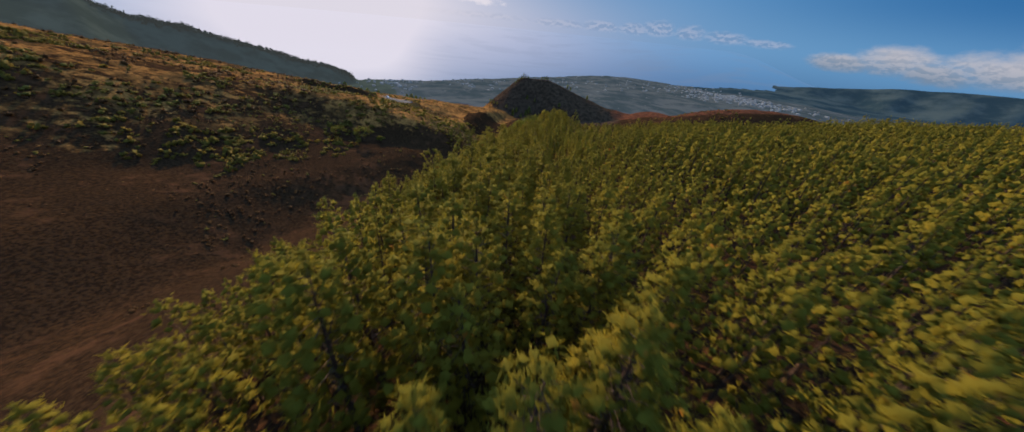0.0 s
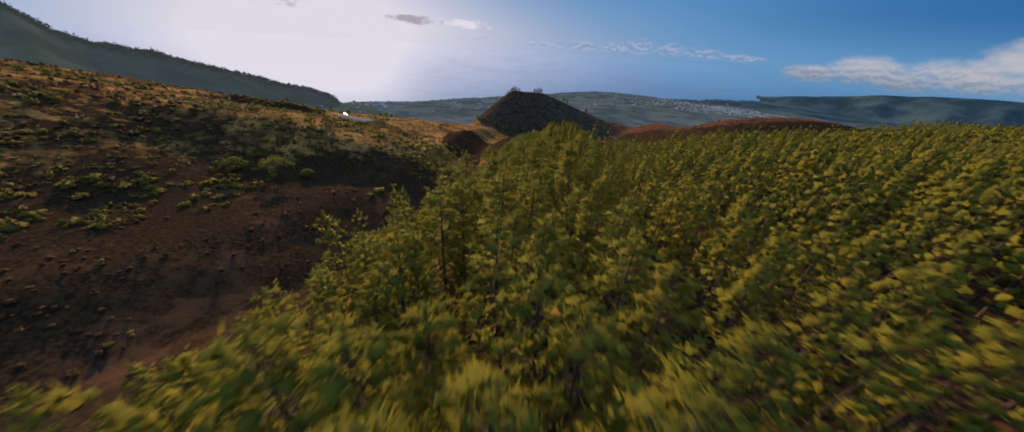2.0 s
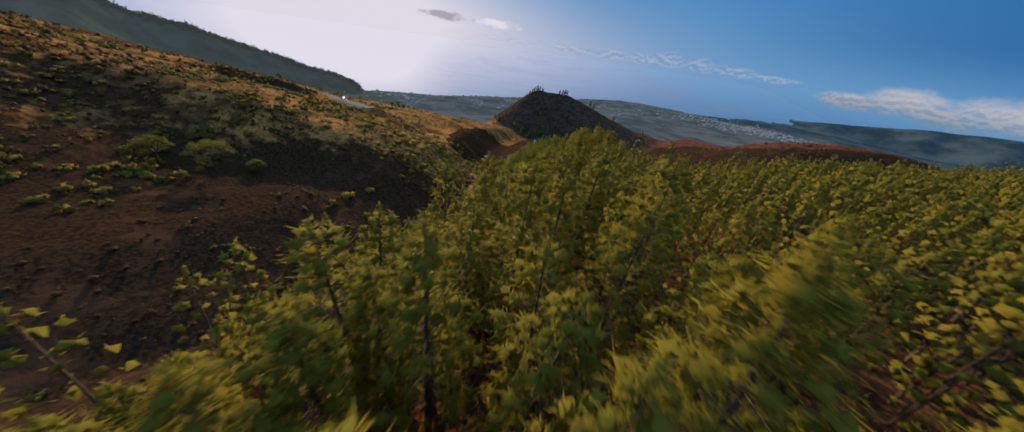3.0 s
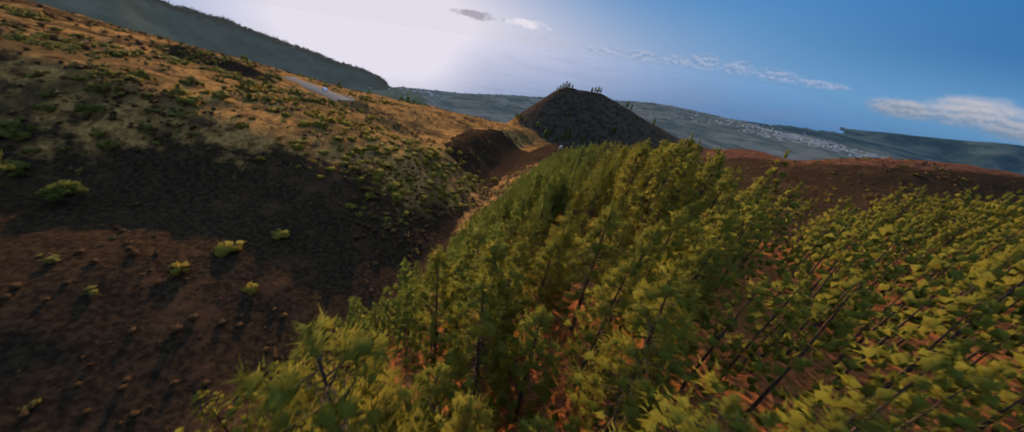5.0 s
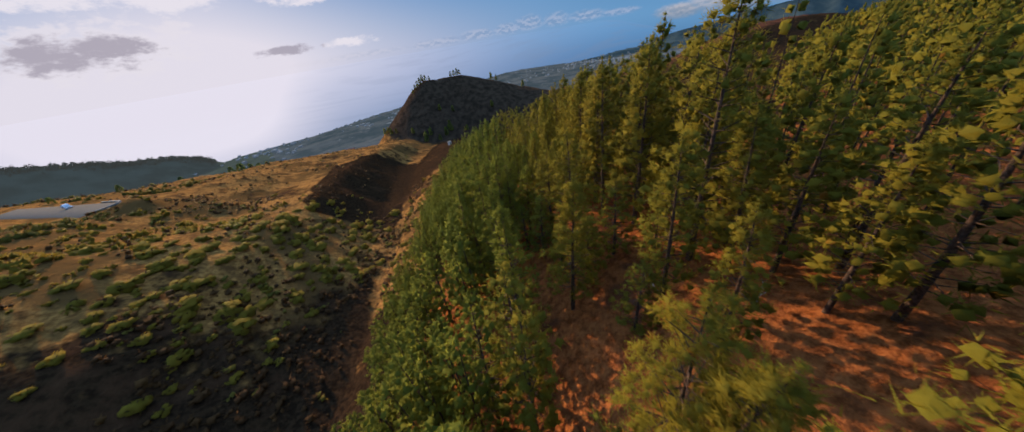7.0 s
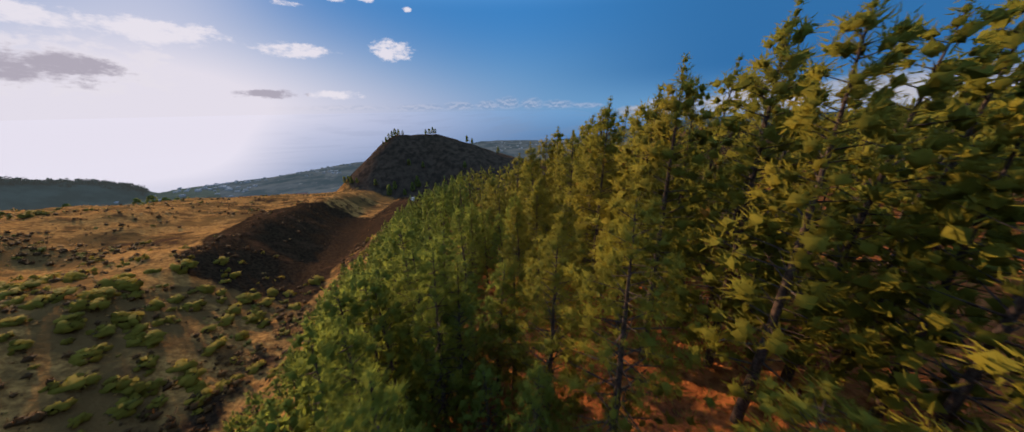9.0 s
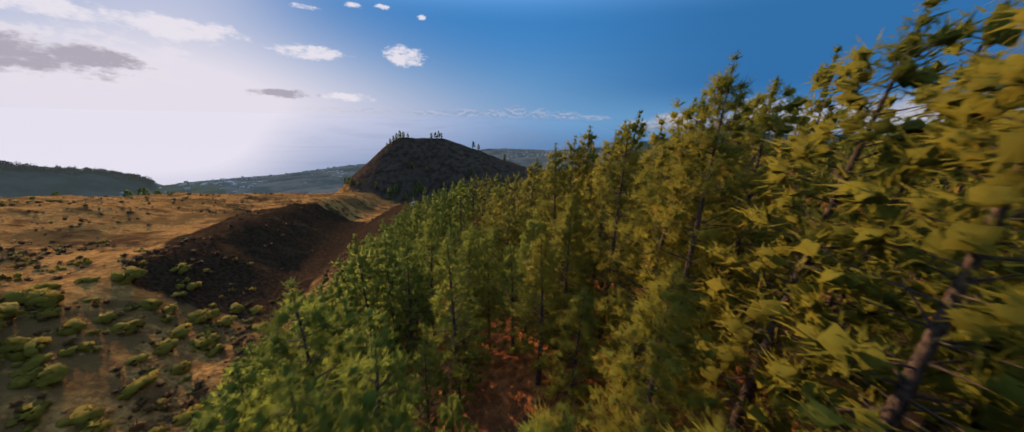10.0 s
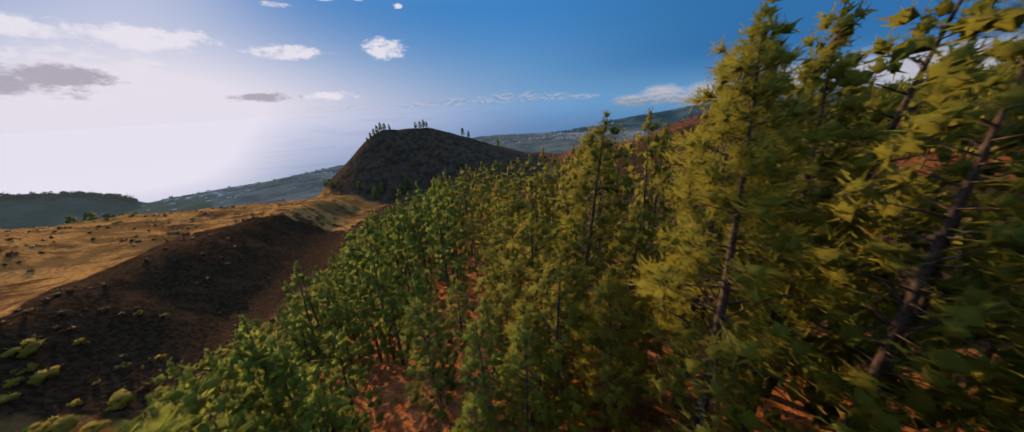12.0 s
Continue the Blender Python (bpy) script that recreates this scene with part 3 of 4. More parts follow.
def pine(seed, height, reach, bare, whorls, arms, along, size, fine, spikes, width, sides=6, slim=1.0, core=0.5):
    """Trunk, branches and crown of one pine, as arrays; its foot is at the origin. Whorls of upswept arms carry the pompons."""
    rng = np.random.RandomState(seed)
    bend = rng.normal(0, 0.018 * height, 2)

    def axis(s):
        return np.array([bend[0] * s * s, bend[1] * s * s, s * height])

    cuts = [-0.04, 0.1, 0.3, 0.55, 0.8, 0.985] if sides > 3 else [-0.03, 0.5, 0.97]
    r0 = 0.0112 * height + 0.025
    trunk = [cone_tube(axis(a), axis(b), r0 * (1 - 0.93 * max(a, 0)), r0 * (1 - 0.93 * b), sides) for a, b in zip(cuts, cuts[1:])]
    limbs, centres, ways, radii = [], [], [], []
    turn = rng.uniform(0, 6.28)
    for i in range(whorls):
        s0 = bare + (0.95 - bare) * ((i + rng.uniform(0, 0.5)) / whorls) ** 0.92
        u0 = (s0 - bare) / (1 - bare)
        count = max(3, int(round(arms * (1 - 0.35 * u0) + rng.uniform(-0.6, 0.6))))
        turn += rng.uniform(0.3, 1.2)
        for j in range(count):
            s = min(0.965, s0 + rng.uniform(-0.012, 0.012))
            u = (s - bare) / (1 - bare)
            out = reach * (1 - u) ** (0.56 * slim) * (0.72 + 0.28 * min(1, u / 0.2)) * rng.uniform(0.60, 1.10)
            out = max(out, 0.3)
            ang = turn + j * 6.283 / count + rng.uniform(-0.35, 0.35)
            lift = 0.30 + 0.62 * u + rng.uniform(-0.14, 0.16)
            a = axis(s)
            h = np.array([math.cos(ang), math.sin(ang), 0.0])
            if sides > 3:
                limbs.append(cone_tube(a, a + h * out * 0.8 + np.array([0, 0, lift * out * 0.42]), 0.016 + 0.015 * out, 0.010, 3))
            for q in range(along):
                f = 1.0 - 0.70 * q / max(1, along) * rng.uniform(0.7, 1.2)
                spread = rng.normal(0, 0.13 * (0.3 + out * 0.30) * (1 + 0.6 * q), 3)
                centres.append(a + h * out * f + np.array([0, 0, lift * out * f * f * 0.68]) + spread)
                w = h * 0.8 + np.array([0, 0, 0.35 + 0.5 * u])
                ways.append(w / np.linalg.norm(w))
                radii.append(size * rng.uniform(0.75, 1.25) * (1.0 - 0.34 * u) * (1.0 - 0.08 * q))
    for q in range(3):
        centres.append(axis(0.95 + 0.022 * q))
        ways.append(np.array([0, 0, 1.0]))
        radii.append(size * (0.55 - 0.08 * q))
    crown = puffs(np.array(centres), np.array(ways), np.array(radii), fine, spikes, width, rng, core)
    return join(trunk), (join(limbs) if limbs else None), crown


def part(name, me, parent, label=""):
    ob = new(name, me)
    ob.parent = parent
    if label:
        tagged(ob, label)
    return ob


def pine_thing(seed, height, reach, bare, needles, label, slim=1.0, size=1.0, fine=1):
    if fine == 2:
        trunk, limbs, crown = pine(seed, height, reach, bare, 21, 4.8, 3, 0.60 * size, False, 56, 0.0175 * size, 8, slim, 0.33)
    elif fine:
        trunk, limbs, crown = pine(seed, height, reach, bare, 20, 4.8, 2, 0.72 * size, False, 34, 0.024 * size, 7, slim, 0.41)
    else:
        trunk, limbs, crown = pine(seed, height, reach, bare, 18, 4.5, 2, 0.78 * size, False, 19, 0.035 * size, 6, slim, 0.43)
    tree = new("pine_tree")
    tagged(tree, label, "tree", "pines of the plantation")
    part("trunk", mesh_from("trunk", *join([trunk, limbs]), [BARK]), tree)
    part("crown", mesh_from("crown", *crown, [needles]), tree)
    return tree


def scattered(shapes, spots, mats, name, label, category):
    """Many plants joined into one mesh: shapes are (verts, faces, material index)."""
    verts, faces, index, n = [], [], [], 0
    for which, x, y, z, turn, scale, stretch in spots:
        c, s = math.cos(turn) * scale, math.sin(turn) * scale
        for v, f, mi in shapes[which]:
            w = np.empty_like(v)
            w[:, 3], w[:, 4], w[:, 5] = (v[:, 3] * c - v[:, 4] * s) / scale, (v[:, 3] * s + v[:, 4] * c) / scale, v[:, 5]
            w[:, 0], w[:, 1], w[:, 2] = v[:, 0] * c - v[:, 1] * s + x, v[:, 0] * s + v[:, 1] * c + y, v[:, 2] * scale * stretch + z
            verts.append(w)
            faces.append(f + n)
            index.append(np.full(len(f), mi, np.int32))
            n += len(v)
    me = mesh_from(name, np.concatenate(verts), np.concatenate(faces), mats)
    me.polygons.foreach_set("material_index", np.concatenate(index))
    return tagged(new(name, me), label, category, kind="stuff")


# the flight line that the crowns keep clear of: y, x, z
LINE_Y, LINE_X, LINE_Z = [-40, 0, 47, 82, 104, 145, 168, 182, 202, 225, 260], [0, 0, 0, 1, 3, 6, 2, 6, 12, 19, 30], [36, 26, 12.5, 5, -1, -8.6, -17, -22.3, -26.7, -30.2, -36]


# trees that stand out: x, y and the height of the top
TOP_PINES = [(-3.7, 109.3, -10.0), (0.9, 91.9, -2.3), (-24.2, 104.0, -15.5), (17.0, 61.6, 2.3), (-2.9, 74.0, -0.5), (-23.7, 41.8, -0.4), (12.8, 56.8, 2.4), (-2.8, 44.3, 6.9), (-17.8, 41.7, 5.0),
             (4.1, 117.7, -6.0), (8.0, 122.4, -8.6), (13.7, 135.3, -9.3), (-2.1, 166.2, -25.2), (20.8, 187.6, -25.6), (10.7, 162.0, -19.4), (12.0, 157.0, -16.4), (75.1, 253.4, -44.9)]
UPPER_PINES = [(2.1, 106.4, -5.7), (11.6, 114.4, -6.3), (-22.7, 132.8, -23.5), (-27.7, 118.0, -22.0), (-7.0, 111.0, -8.6), (16.5, 121.7, -5.7), (12.3, 148.2, -13.5), (-2.1, 151.3, -13.9),
               (-29.2, 109.7, -17.5), (5.6, 173.4, -24.6), (2.5, 159.4, -21.4), (17.1, 165.8, -19.5), (8.5, 174.9, -25.4), (25.1, 183.2, -23.5), (13.5, 184.5, -32.4), (8.5, 176.5, -25.4)]
LOWER_PINES = [(20.5, 186.5, -26.0), (26.6, 188.3, -25.0), (20.9, 191.0, -32.3), (39.0, 231.6, -26.6), (36.0, 227.5, -27.3), (30.1, 201.4, -19.9), (27.8, 196.7, -21.0), (25.3, 194.0, -21.6), (32.9, 208.1, -21.2), (29.4, 211.5, -24.4),
               (28.6, 197.4, -26.0), (27.3, 219.9, -30.2), (31.2, 217.3, -27.4), (45.6, 241.7, -29.9), (-3.0, 210.6, -51.5), (12.3, 193.5, -36.9), (16.7, 229.2, -42.3), (21.2, 265.7, -40.3),
               (31.8, 228.5, -29.0), (33.2, 232.6, -27.3), (29.4, 227.0, -34.6), (32.6, 224.2, -33.2), (27.0, 235.0, -31.3), (26.1, 213.4, -24.7), (20.6, 229.1, -37.0), (14.3, 231.5, -40.0), (25.2, 264.5, -41.0), (23.9, 201.0, -22.5), (25.4, 209.0, -23.3), (37.7, 218.5, -24.7), (42.4, 216.7, -27.0),
               (24.5, 237.6, -36.4), (18.3, 206.7, -30.3), (8.9, 219.7, -41.9), (14.8, 202.2, -29.8), (17.6, 193.0, -31.0), (12.3, 244.4, -45.9)]

ROW_PINES = [(23.3, 197.1, -20.8), (28.8, 197.6, -20.6), (26.4, 200.7, -21.2), (23.1, 203.2, -22.1), (24.4, 207.0, -23.3), (23.9, 210.3, -23.8), (25.0, 213.8, -25.0), (26.9, 218.9, -26.8), (30.7, 225.4, -27.7), (27.1, 228.2, -28.9), (30.4, 231.2, -28.3), (27.8, 237.0, -31.5),
             (14.1, 192.2, -32.7), (13.0, 195.8, -35.3), (16.8, 226.1, -38.7), (19.5, 228.0, -41.0), (12.3, 209.3, -35.8), (22.2, 225.2, -37.4), (22.6, 185.0, -24.3), (16.7, 185.4, -24.9), (7.0, 171.4, -25.6), (4.0, 170.3, -25.5),
             (22.7, 178.7, -24.7), (16.8, 180.4, -27.0), (22.8, 255.8, -38.0), (19.4, 287.8, -46.3), (25.0, 241.8, -36.4), (21.4, 270.6, -42.5), (31.0, 259.0, -40.0), (-8.0, 143.7, -16.0), (-7.3, 115.8, -10.9), (10.9, 102.4, -1.8), (-0.5, 107.5, -5.7), (-6.7, 101.8, -8.4),
             (-18.7, 115.7, -16.0), (15.0, 109.7, -6.0), (13.2, 166.5, -19.1), (-2.5, 164.0, -24.1), (28.2, 194.0, -24.0), (36.5, 204.0, -21.0), (37.0, 213.0, -22.0), (36.5, 222.5, -24.5), (35.5, 229.5, -25.0),
             (22.0, 188.0, -17.5), (30.0, 203.5, -19.0), (26.6, 192.4, -20.8), (32.2, 196.5, -19.6), (31.6, 221.0, -26.6), (24.5, 176.6, -19.3), (28.2, 181.0, -20.5), (29.5, 187.5, -20.5)]

YOUNG_PINES = [(22.6, 233.0, -38.6), (25.4, 231.2, -37.0), (23.6, 240.0, -40.0), (21.4, 237.0, -40.6), (28.6, 234.0, -36.0), (18.9, 231.6, -41.0), (24.8, 236.0, -38.5), (20.6, 241.6, -42.0), (28.0, 239.2, -38.0)]


def plant_forest():
    rng = np.random.RandomState(11)
    step = 5.0
    gx, gy = np.meshgrid(np.arange(-80, 520, step), np.arange(-24, 460, step))
    x, y = gx.ravel() + rng.uniform(-0.46, 0.46, gx.size) * step, gy.ravel() + rng.uniform(-0.46, 0.46, gx.size) * step
    ex, ey = rng.uniform(-22, 40, 1500), rng.uniform(172, 312, 1500)
    band = ex - np.interp(ey, *FOREST_EDGE)
    band = (band > 0) & (band < 20)
    fx, fy = rng.uniform(10, 36, 60), rng.uniform(214, 266, 60)
    wx, wy = rng.uniform(-34, -8, 70), rng.uniform(8, 120, 70)
    vx, vy = rng.uniform(4, 20, 26), rng.uniform(193, 210, 26)
    x, y = np.concatenate([x, ex[band], fx, wx, vx]), np.concatenate([y, ey[band], fy, wy, vy])
    # nothing stands outside the widest view from the start of the flight
    keep = in_forest(x, y) & (x > -2.1 * (y + 22)) & (x < 32 + 1.72 * y) & (rng.uniform(0, 1, x.size) < 0.95)
    # open red ground between the rows
    for cx, cy, wx, wy in ((19, 181, 4, 8), (14.5, 174.5, 5.0, 4.5), (18.5, 203, 3.0, 8.0), (31, 213, 3.0, 4.0), (14, 174.5, 3, 3), (33, 193, 4.5, 4.5), (34, 239.5, 5.5, 4.5), (24, 247, 3, 3.5), (26, 204, 6, 6)):
        keep &= ((x - cx) / wx) ** 2 + ((y - cy) / wy) ** 2 > 1
    lx = np.interp(y, LINE_Y, LINE_X)
    # far off the crowns close up, and fewer and wider trees make the canopy
    keep &= (rng.uniform(0, 1, x.size) < 0.72) | (np.hypot(x, np.maximum(0, y - 150)) < 190)
    known = ROW_PINES + [q for q in TOP_PINES + UPPER_PINES + LOWER_PINES if min(math.hypot(q[0] - k[0], q[1] - k[1]) for k in ROW_PINES) > 3.0]
    known = np.array(known)
    for kx, ky, _ in known:
        keep &= np.hypot(x - kx, y - ky) > 3.2
    known = np.concatenate([known, YOUNG_PINES])
    x, y = x[keep], y[keep]
    z = land(x, y)
    edge = x - np.interp(y, *FOREST_EDGE)
    tall = 15.6 + 2.0 * waves(x, y, 40, 41, 2) + rng.normal(0, 1.7, x.size)
    tall = np.where((x > 24) & (x < 44) & (y > 188) & (y < 222), tall + 3.2, tall)
    tall = np.where((edge < 22) & (y < 175), tall * (0.58 + 0.42 * edge / 22), tall)
    tall = np.where((edge < 24) & (y >= 175), np.minimum(tall, 5.4 + 0.40 * edge + rng.normal(0, 1.0, x.size)), tall)
    tall = np.where((x > 46) & (x < 95) & (y > 175), np.minimum(tall, 14 + rng.normal(0, 0.8, x.size)), tall)
    lx, lz = np.interp(y, LINE_Y, LINE_X), np.interp(y, LINE_Y, LINE_Z)
    away = np.abs(x - lx)
    room = lz - z - 4.2 + np.maximum(0, away - 2.2) * np.interp(y, [190, 215], [1.3, 0.55])
    tall = np.minimum(tall, np.where(away < 11, room, 99))
    # the first slope keeps well below the flight
    under = lz - z - np.interp(y, [85, 112], [6.4, 3.4]) - 0.28 * np.maximum(0, -6 - x) - 0.03 * np.maximum(0, x - 6)
    tall = np.where((y > 5) & (y < 160) & (away < 45), np.minimum(tall, under), tall)
    # young trees come up between the tall ones by the gully
    low = rng.uniform(0, 1, x.size) < np.where((x > 10) & (x < 36) & (y > 192) & (y < 268), np.where(x < 26, 0.6, 0.4), 0.0)
    tall = np.where(low, np.minimum(tall, rng.uniform(6.5, 10.5, x.size)), tall)
    # nothing tall stands on the bank below the end of the flight
    tall = np.where((x > 12) & (x < 20.5) & (y > 231) & (y < 243), np.minimum(tall, 8.5), tall)
    ok = tall > 4.0
    count = int(ok.sum())
    x, y, z, tall, edge = (np.concatenate([a[ok], b]) for a, b in ((x, known[:, 0]), (y, known[:, 1]), (z, land(known[:, 0], known[:, 1])),
                           (tall, np.clip(known[:, 2] - land(known[:, 0], known[:, 1]), 5, 22)), (edge, known[:, 0] - np.interp(known[:, 1], *FOREST_EDGE))))
    line = np.stack([np.interp(np.arange(0, 226, 3.0), LINE_Y, v) for v in (LINE_X, LINE_Y, LINE_Z)], 1)
    away = np.min(np.linalg.norm(np.stack([x, y, z + 0.75 * tall], 1)[:, None] - line[None], axis=2), axis=1)
    order = np.argsort(away * np.interp(y, [110, 145], [1.1, 1.0]) * np.where((edge < 20) & (y > 165), 1.4, 1.0) * np.where(np.arange(x.size) < count, 1.0, 0.6))
    near, rest = order[:285], order[285:]
    young = edge + 6 * waves(x, y, 25, 44, 2) < 24
    young &= y > 165
    stock = {}
    for fine in (2, 1, 0):
        stock[fine, False] = [pine_thing(60 + i, 15.5, [3.1, 2.8, 3.3, 2.9, 2.7][i], [0.12, 0.18, 0.10, 0.20, 0.15][i], NEEDLE, "tall pine with long olive-green needle clumps", [1.05, 1.35, 1.0, 1.45, 1.2][i], fine=fine) for i in range(5)]
        stock[fine, True] = [pine_thing(80 + i, 9.0, [1.9, 1.6, 2.0][i], [0.12, 0.18, 0.1][i], NEEDLE_BLUE, "young dark green pine on the gully side", [1.45, 1.25, 1.55][i], 0.56, fine) for i in range(3)]
    spare = {id(o): o for group in stock.values() for o in group}
    for rank, i in enumerate(near):
        group = stock[2 if (away[i] < 9.5 and y[i] > 165 or math.hypot(x[i] - 27, y[i] - 229) < 4.5) else int(rank < 85), bool(young[i])]
        t = group[rng.randint(len(group))]
        s = tall[i] / (9.0 if young[i] else 15.5)
        wide = s ** 0.6 * rng.uniform(0.95, 1.2) * float(np.interp(y[i], [110, 172], [1.22, 1.06]))
        c = copy_thing(t, Matrix.LocRotScale((x[i], y[i], z[i]), Euler((rng.normal(0, 0.02), rng.normal(0, 0.02), rng.uniform(0, 6.28))), None))
        c.scale = (wide, wide, s)
    for t in spare.values():
        for o in list(t.children) + [t]:
            bpy.data.objects.remove(o)

    def kinds(whorls, arms, along, size, spikes, width, core):
        out = []
        for i in range(8):
            old = i < 5
            trunk, _, crown = pine(100 + i, 15.5 if old else 9.0, 2.9 if old else 1.85, 0.15 if old else 0.1, whorls, arms, along, size * (1 if old else 0.62), False, spikes, width * (1 if old else 0.62), 3, [1.05, 1.35, 1.0, 1.45, 1.2, 1.5, 1.25, 1.6][i], core)
            out.append([(*trunk, 0), (*crown, 1 if old else 2)])
        return out

    far = np.hypot(x - np.interp(y, LINE_Y, LINE_X), np.maximum(0, y - 226))[rest]
    rank = np.argsort(np.argsort(far))
    for chosen, shapes, name, label in ((rest[rank < 640], kinds(14, 4.4, 1, 0.98, 9, 0.058, 0.43), "pine_forest", "dense plantation of olive-green pines"),
                                        (rest[(rank >= 640) & (rank < 1500)], kinds(9, 3.5, 1, 1.05, 3, 0.075, 0.52), "further_pine_forest", "olive-green pine canopy further off"),
                                        (rest[rank >= 1500], kinds(4, 3.0, 1, 1.55, 1, 0.12, 0.55), "distant_pine_forest", "distant pine canopy")):
        spots = [((5 + rng.randint(3)) if young[i] else rng.randint(5), x[i], y[i], z[i], rng.uniform(0, 6.28), (tall[i] / (9.0 if young[i] else 15.5)) ** 0.7,
                  (tall[i] / (9.0 if young[i] else 15.5)) ** 0.3) for i in chosen]
        scattered(shapes, spots, [BARK, NEEDLE, NEEDLE_BLUE], name, label, "forest")


plant_forest()


# ---- shrubs and scrub ----
def dome(seed, leaves, radius, high, length, width, shell=0.55):
    """A rounded shrub: leafy sprigs that stand out of a low dome."""
    rng = np.random.RandomState(seed)
    n = leaves // 3
    d = rng.normal(0, 1, (n, 3))
    d[:, 2] = np.abs(d[:, 2])
    d /= np.linalg.norm(d, axis=1, keepdims=True)
    lobes = rng.normal(0, 1, (5, 3))
    lobes /= np.linalg.norm(lobes, axis=1, keepdims=True)
    bulge = 0.78 + 0.32 * np.max(d @ lobes.T, axis=1)
    r = rng.uniform(shell, 1.0, n) ** 0.6 * bulge
    c = d * r[:, None] * np.array([radius, radius, high])
    return tufts(c, d, 3, length, width, rng)


def shrub_crown(seed, count, high, fine=False, spikes=14, width=0.028):
    """Rounded leafy clumps heaped into a low dome."""
    rng = np.random.RandomState(seed)
    d = rng.normal(0, 1, (count, 3))
    d[:, 2] = np.abs(d[:, 2])
    d /= np.linalg.norm(d, axis=1, keepdims=True)
    c = d * rng.uniform(0.35, 0.85, (count, 1)) * np.array([0.95, 0.95, high])
    return puffs(c, d, rng.uniform(0.30, 0.46, count), fine, spikes, width, rng, 0.64, 0.3)


def stem_set(seed, count, radius, high):
    rng = np.random.RandomState(seed)
    out = []
    for _ in range(count):
        a = rng.uniform(0, 6.28)
        out.append(cone_tube((0, 0, -0.15), (math.cos(a) * radius * 0.5, math.sin(a) * radius * 0.5, high * 0.55), 0.07, 0.03, 4))
    return join(out)


def on_land(x, y, sink=0.0):
    return (x, y, at(x, y) - sink)


def build_shrubs():
    kinds = []
    for i in range(4):
        b = new("shrub")
        tagged(b, "rounded yellow-green shrub on dry slope", "shrub", "shrubs of the gully")
        part("stem", mesh_from("stem", *stem_set(200 + i, 5, 1.0, 1.0), [BARK]), b)
        part("leaves", mesh_from("leaves", *shrub_crown(210 + i, 20, [0.75, 0.9, 0.65, 0.8][i], True, 16), [SHRUB]), b)
        kinds.append(b)
    rng = np.random.RandomState(5)
    # the ones that stand out: x, y, radius
    big = [(-50, 184.6, 2.9), (-46.7, 192.5, 2.2), (-51, 176.7, 2.3), (-41.5, 179.4, 1.6), (-41, 208, 1.8), (-34, 226.6, 1.8), (-29.7, 277, 1.9), (-22.7, 274, 2.2), (-20, 275, 2.0),
           (-36, 272.4, 3.0), (-24.7, 268.7, 2.1), (-25.3, 261.3, 2.4), (-22, 261, 2.0), (-39.8, 261.4, 2.6), (-33, 243.7, 2.3), (-30, 247.6, 2.2), (-24.8, 243.2, 1.9), (-23.3, 250, 1.6),
           (-17.2, 244.5, 1.5), (-37.1, 253.4, 1.9), (-47.8, 267.2, 2.3), (-58.2, 255, 2.4), (-69, 261, 2.6), (-3.1, 198.4, 2.0), (-2.0, 189, 2.2), (-14.9, 281.3, 2.4), (-8, 226.6, 1.6)]
    spots = [(x, y, r) for x, y, r in big]
    while len(spots) < 150:
        y = rng.uniform(205, 300)
        u = rng.uniform(4, 75)
        if rng.uniform() < 0.35:
            y, u = rng.uniform(236, 292), rng.uniform(2, 60)
        spots.append((float(gully_x(y)) - u, y, rng.uniform(0.5, 1.5)))
    for _ in range(75):
        y = rng.uniform(210, 250)
        spots.append((float(gully_x(y)) - rng.uniform(10, 48), y, rng.uniform(0.5, 1.3)))
    for _ in range(60):
        y = rng.uniform(232, 300)
        lo, hi = float(gully_x(y)) + 1.5, float(np.interp(y, *FOREST_EDGE)) + 1.5
        spots.append((rng.uniform(lo, hi), y, rng.uniform(0.7, 1.7)))
    # dense low bushes at the gully's foot
    for _ in range(150):
        y = rng.uniform(214, 268)
        spots.append((float(gully_x(y)) - rng.uniform(3, 58), y, rng.uniform(0.9, 2.3)))
    for _ in range(70):
        y = rng.uniform(222, 282)
        spots.append((float(gully_x(y)) - rng.uniform(12, 72), y, rng.uniform(1.2, 2.4)))
    while len(spots) < 565:
        spots.append((rng.uniform(-200, -120), rng.uniform(150, 300), rng.uniform(0.9, 2.2)))
    while len(spots) < 585:
        x = rng.uniform(110, 240)
        spots.append((x, rng.uniform(300, 370), rng.uniform(1.5, 3.2)))
    spots.sort(key=lambda q: math.hypot(q[0] - 5, q[1] - 225) - 12 * q[2])
    for x, y, r in spots[:285]:
        c = copy_thing(kinds[rng.randint(4)], Matrix.LocRotScale(on_land(x, y, 0.1), Euler((0, 0, rng.uniform(0, 6.28))), None))
        c.scale = (r * rng.uniform(0.9, 1.2), r * rng.uniform(0.9, 1.2), r * rng.uniform(0.6, 0.9))
    shapes = [[(*shrub_crown(230 + i, 10, 0.7, spikes=6, width=0.045), 0)] for i in range(4)]
    # broad olive bushes in drifts along the upper slope
    tries = np.stack([rng.uniform(-290, -85, 3000), rng.uniform(40, 330, 3000)], 1)
    drift = waves(tries[:, 0], tries[:, 1], 45, 66, 3) + 0.4 * waves(tries[:, 0], tries[:, 1], 14, 67, 2)
    way, side = road_axes(tries[:, 0], tries[:, 1])
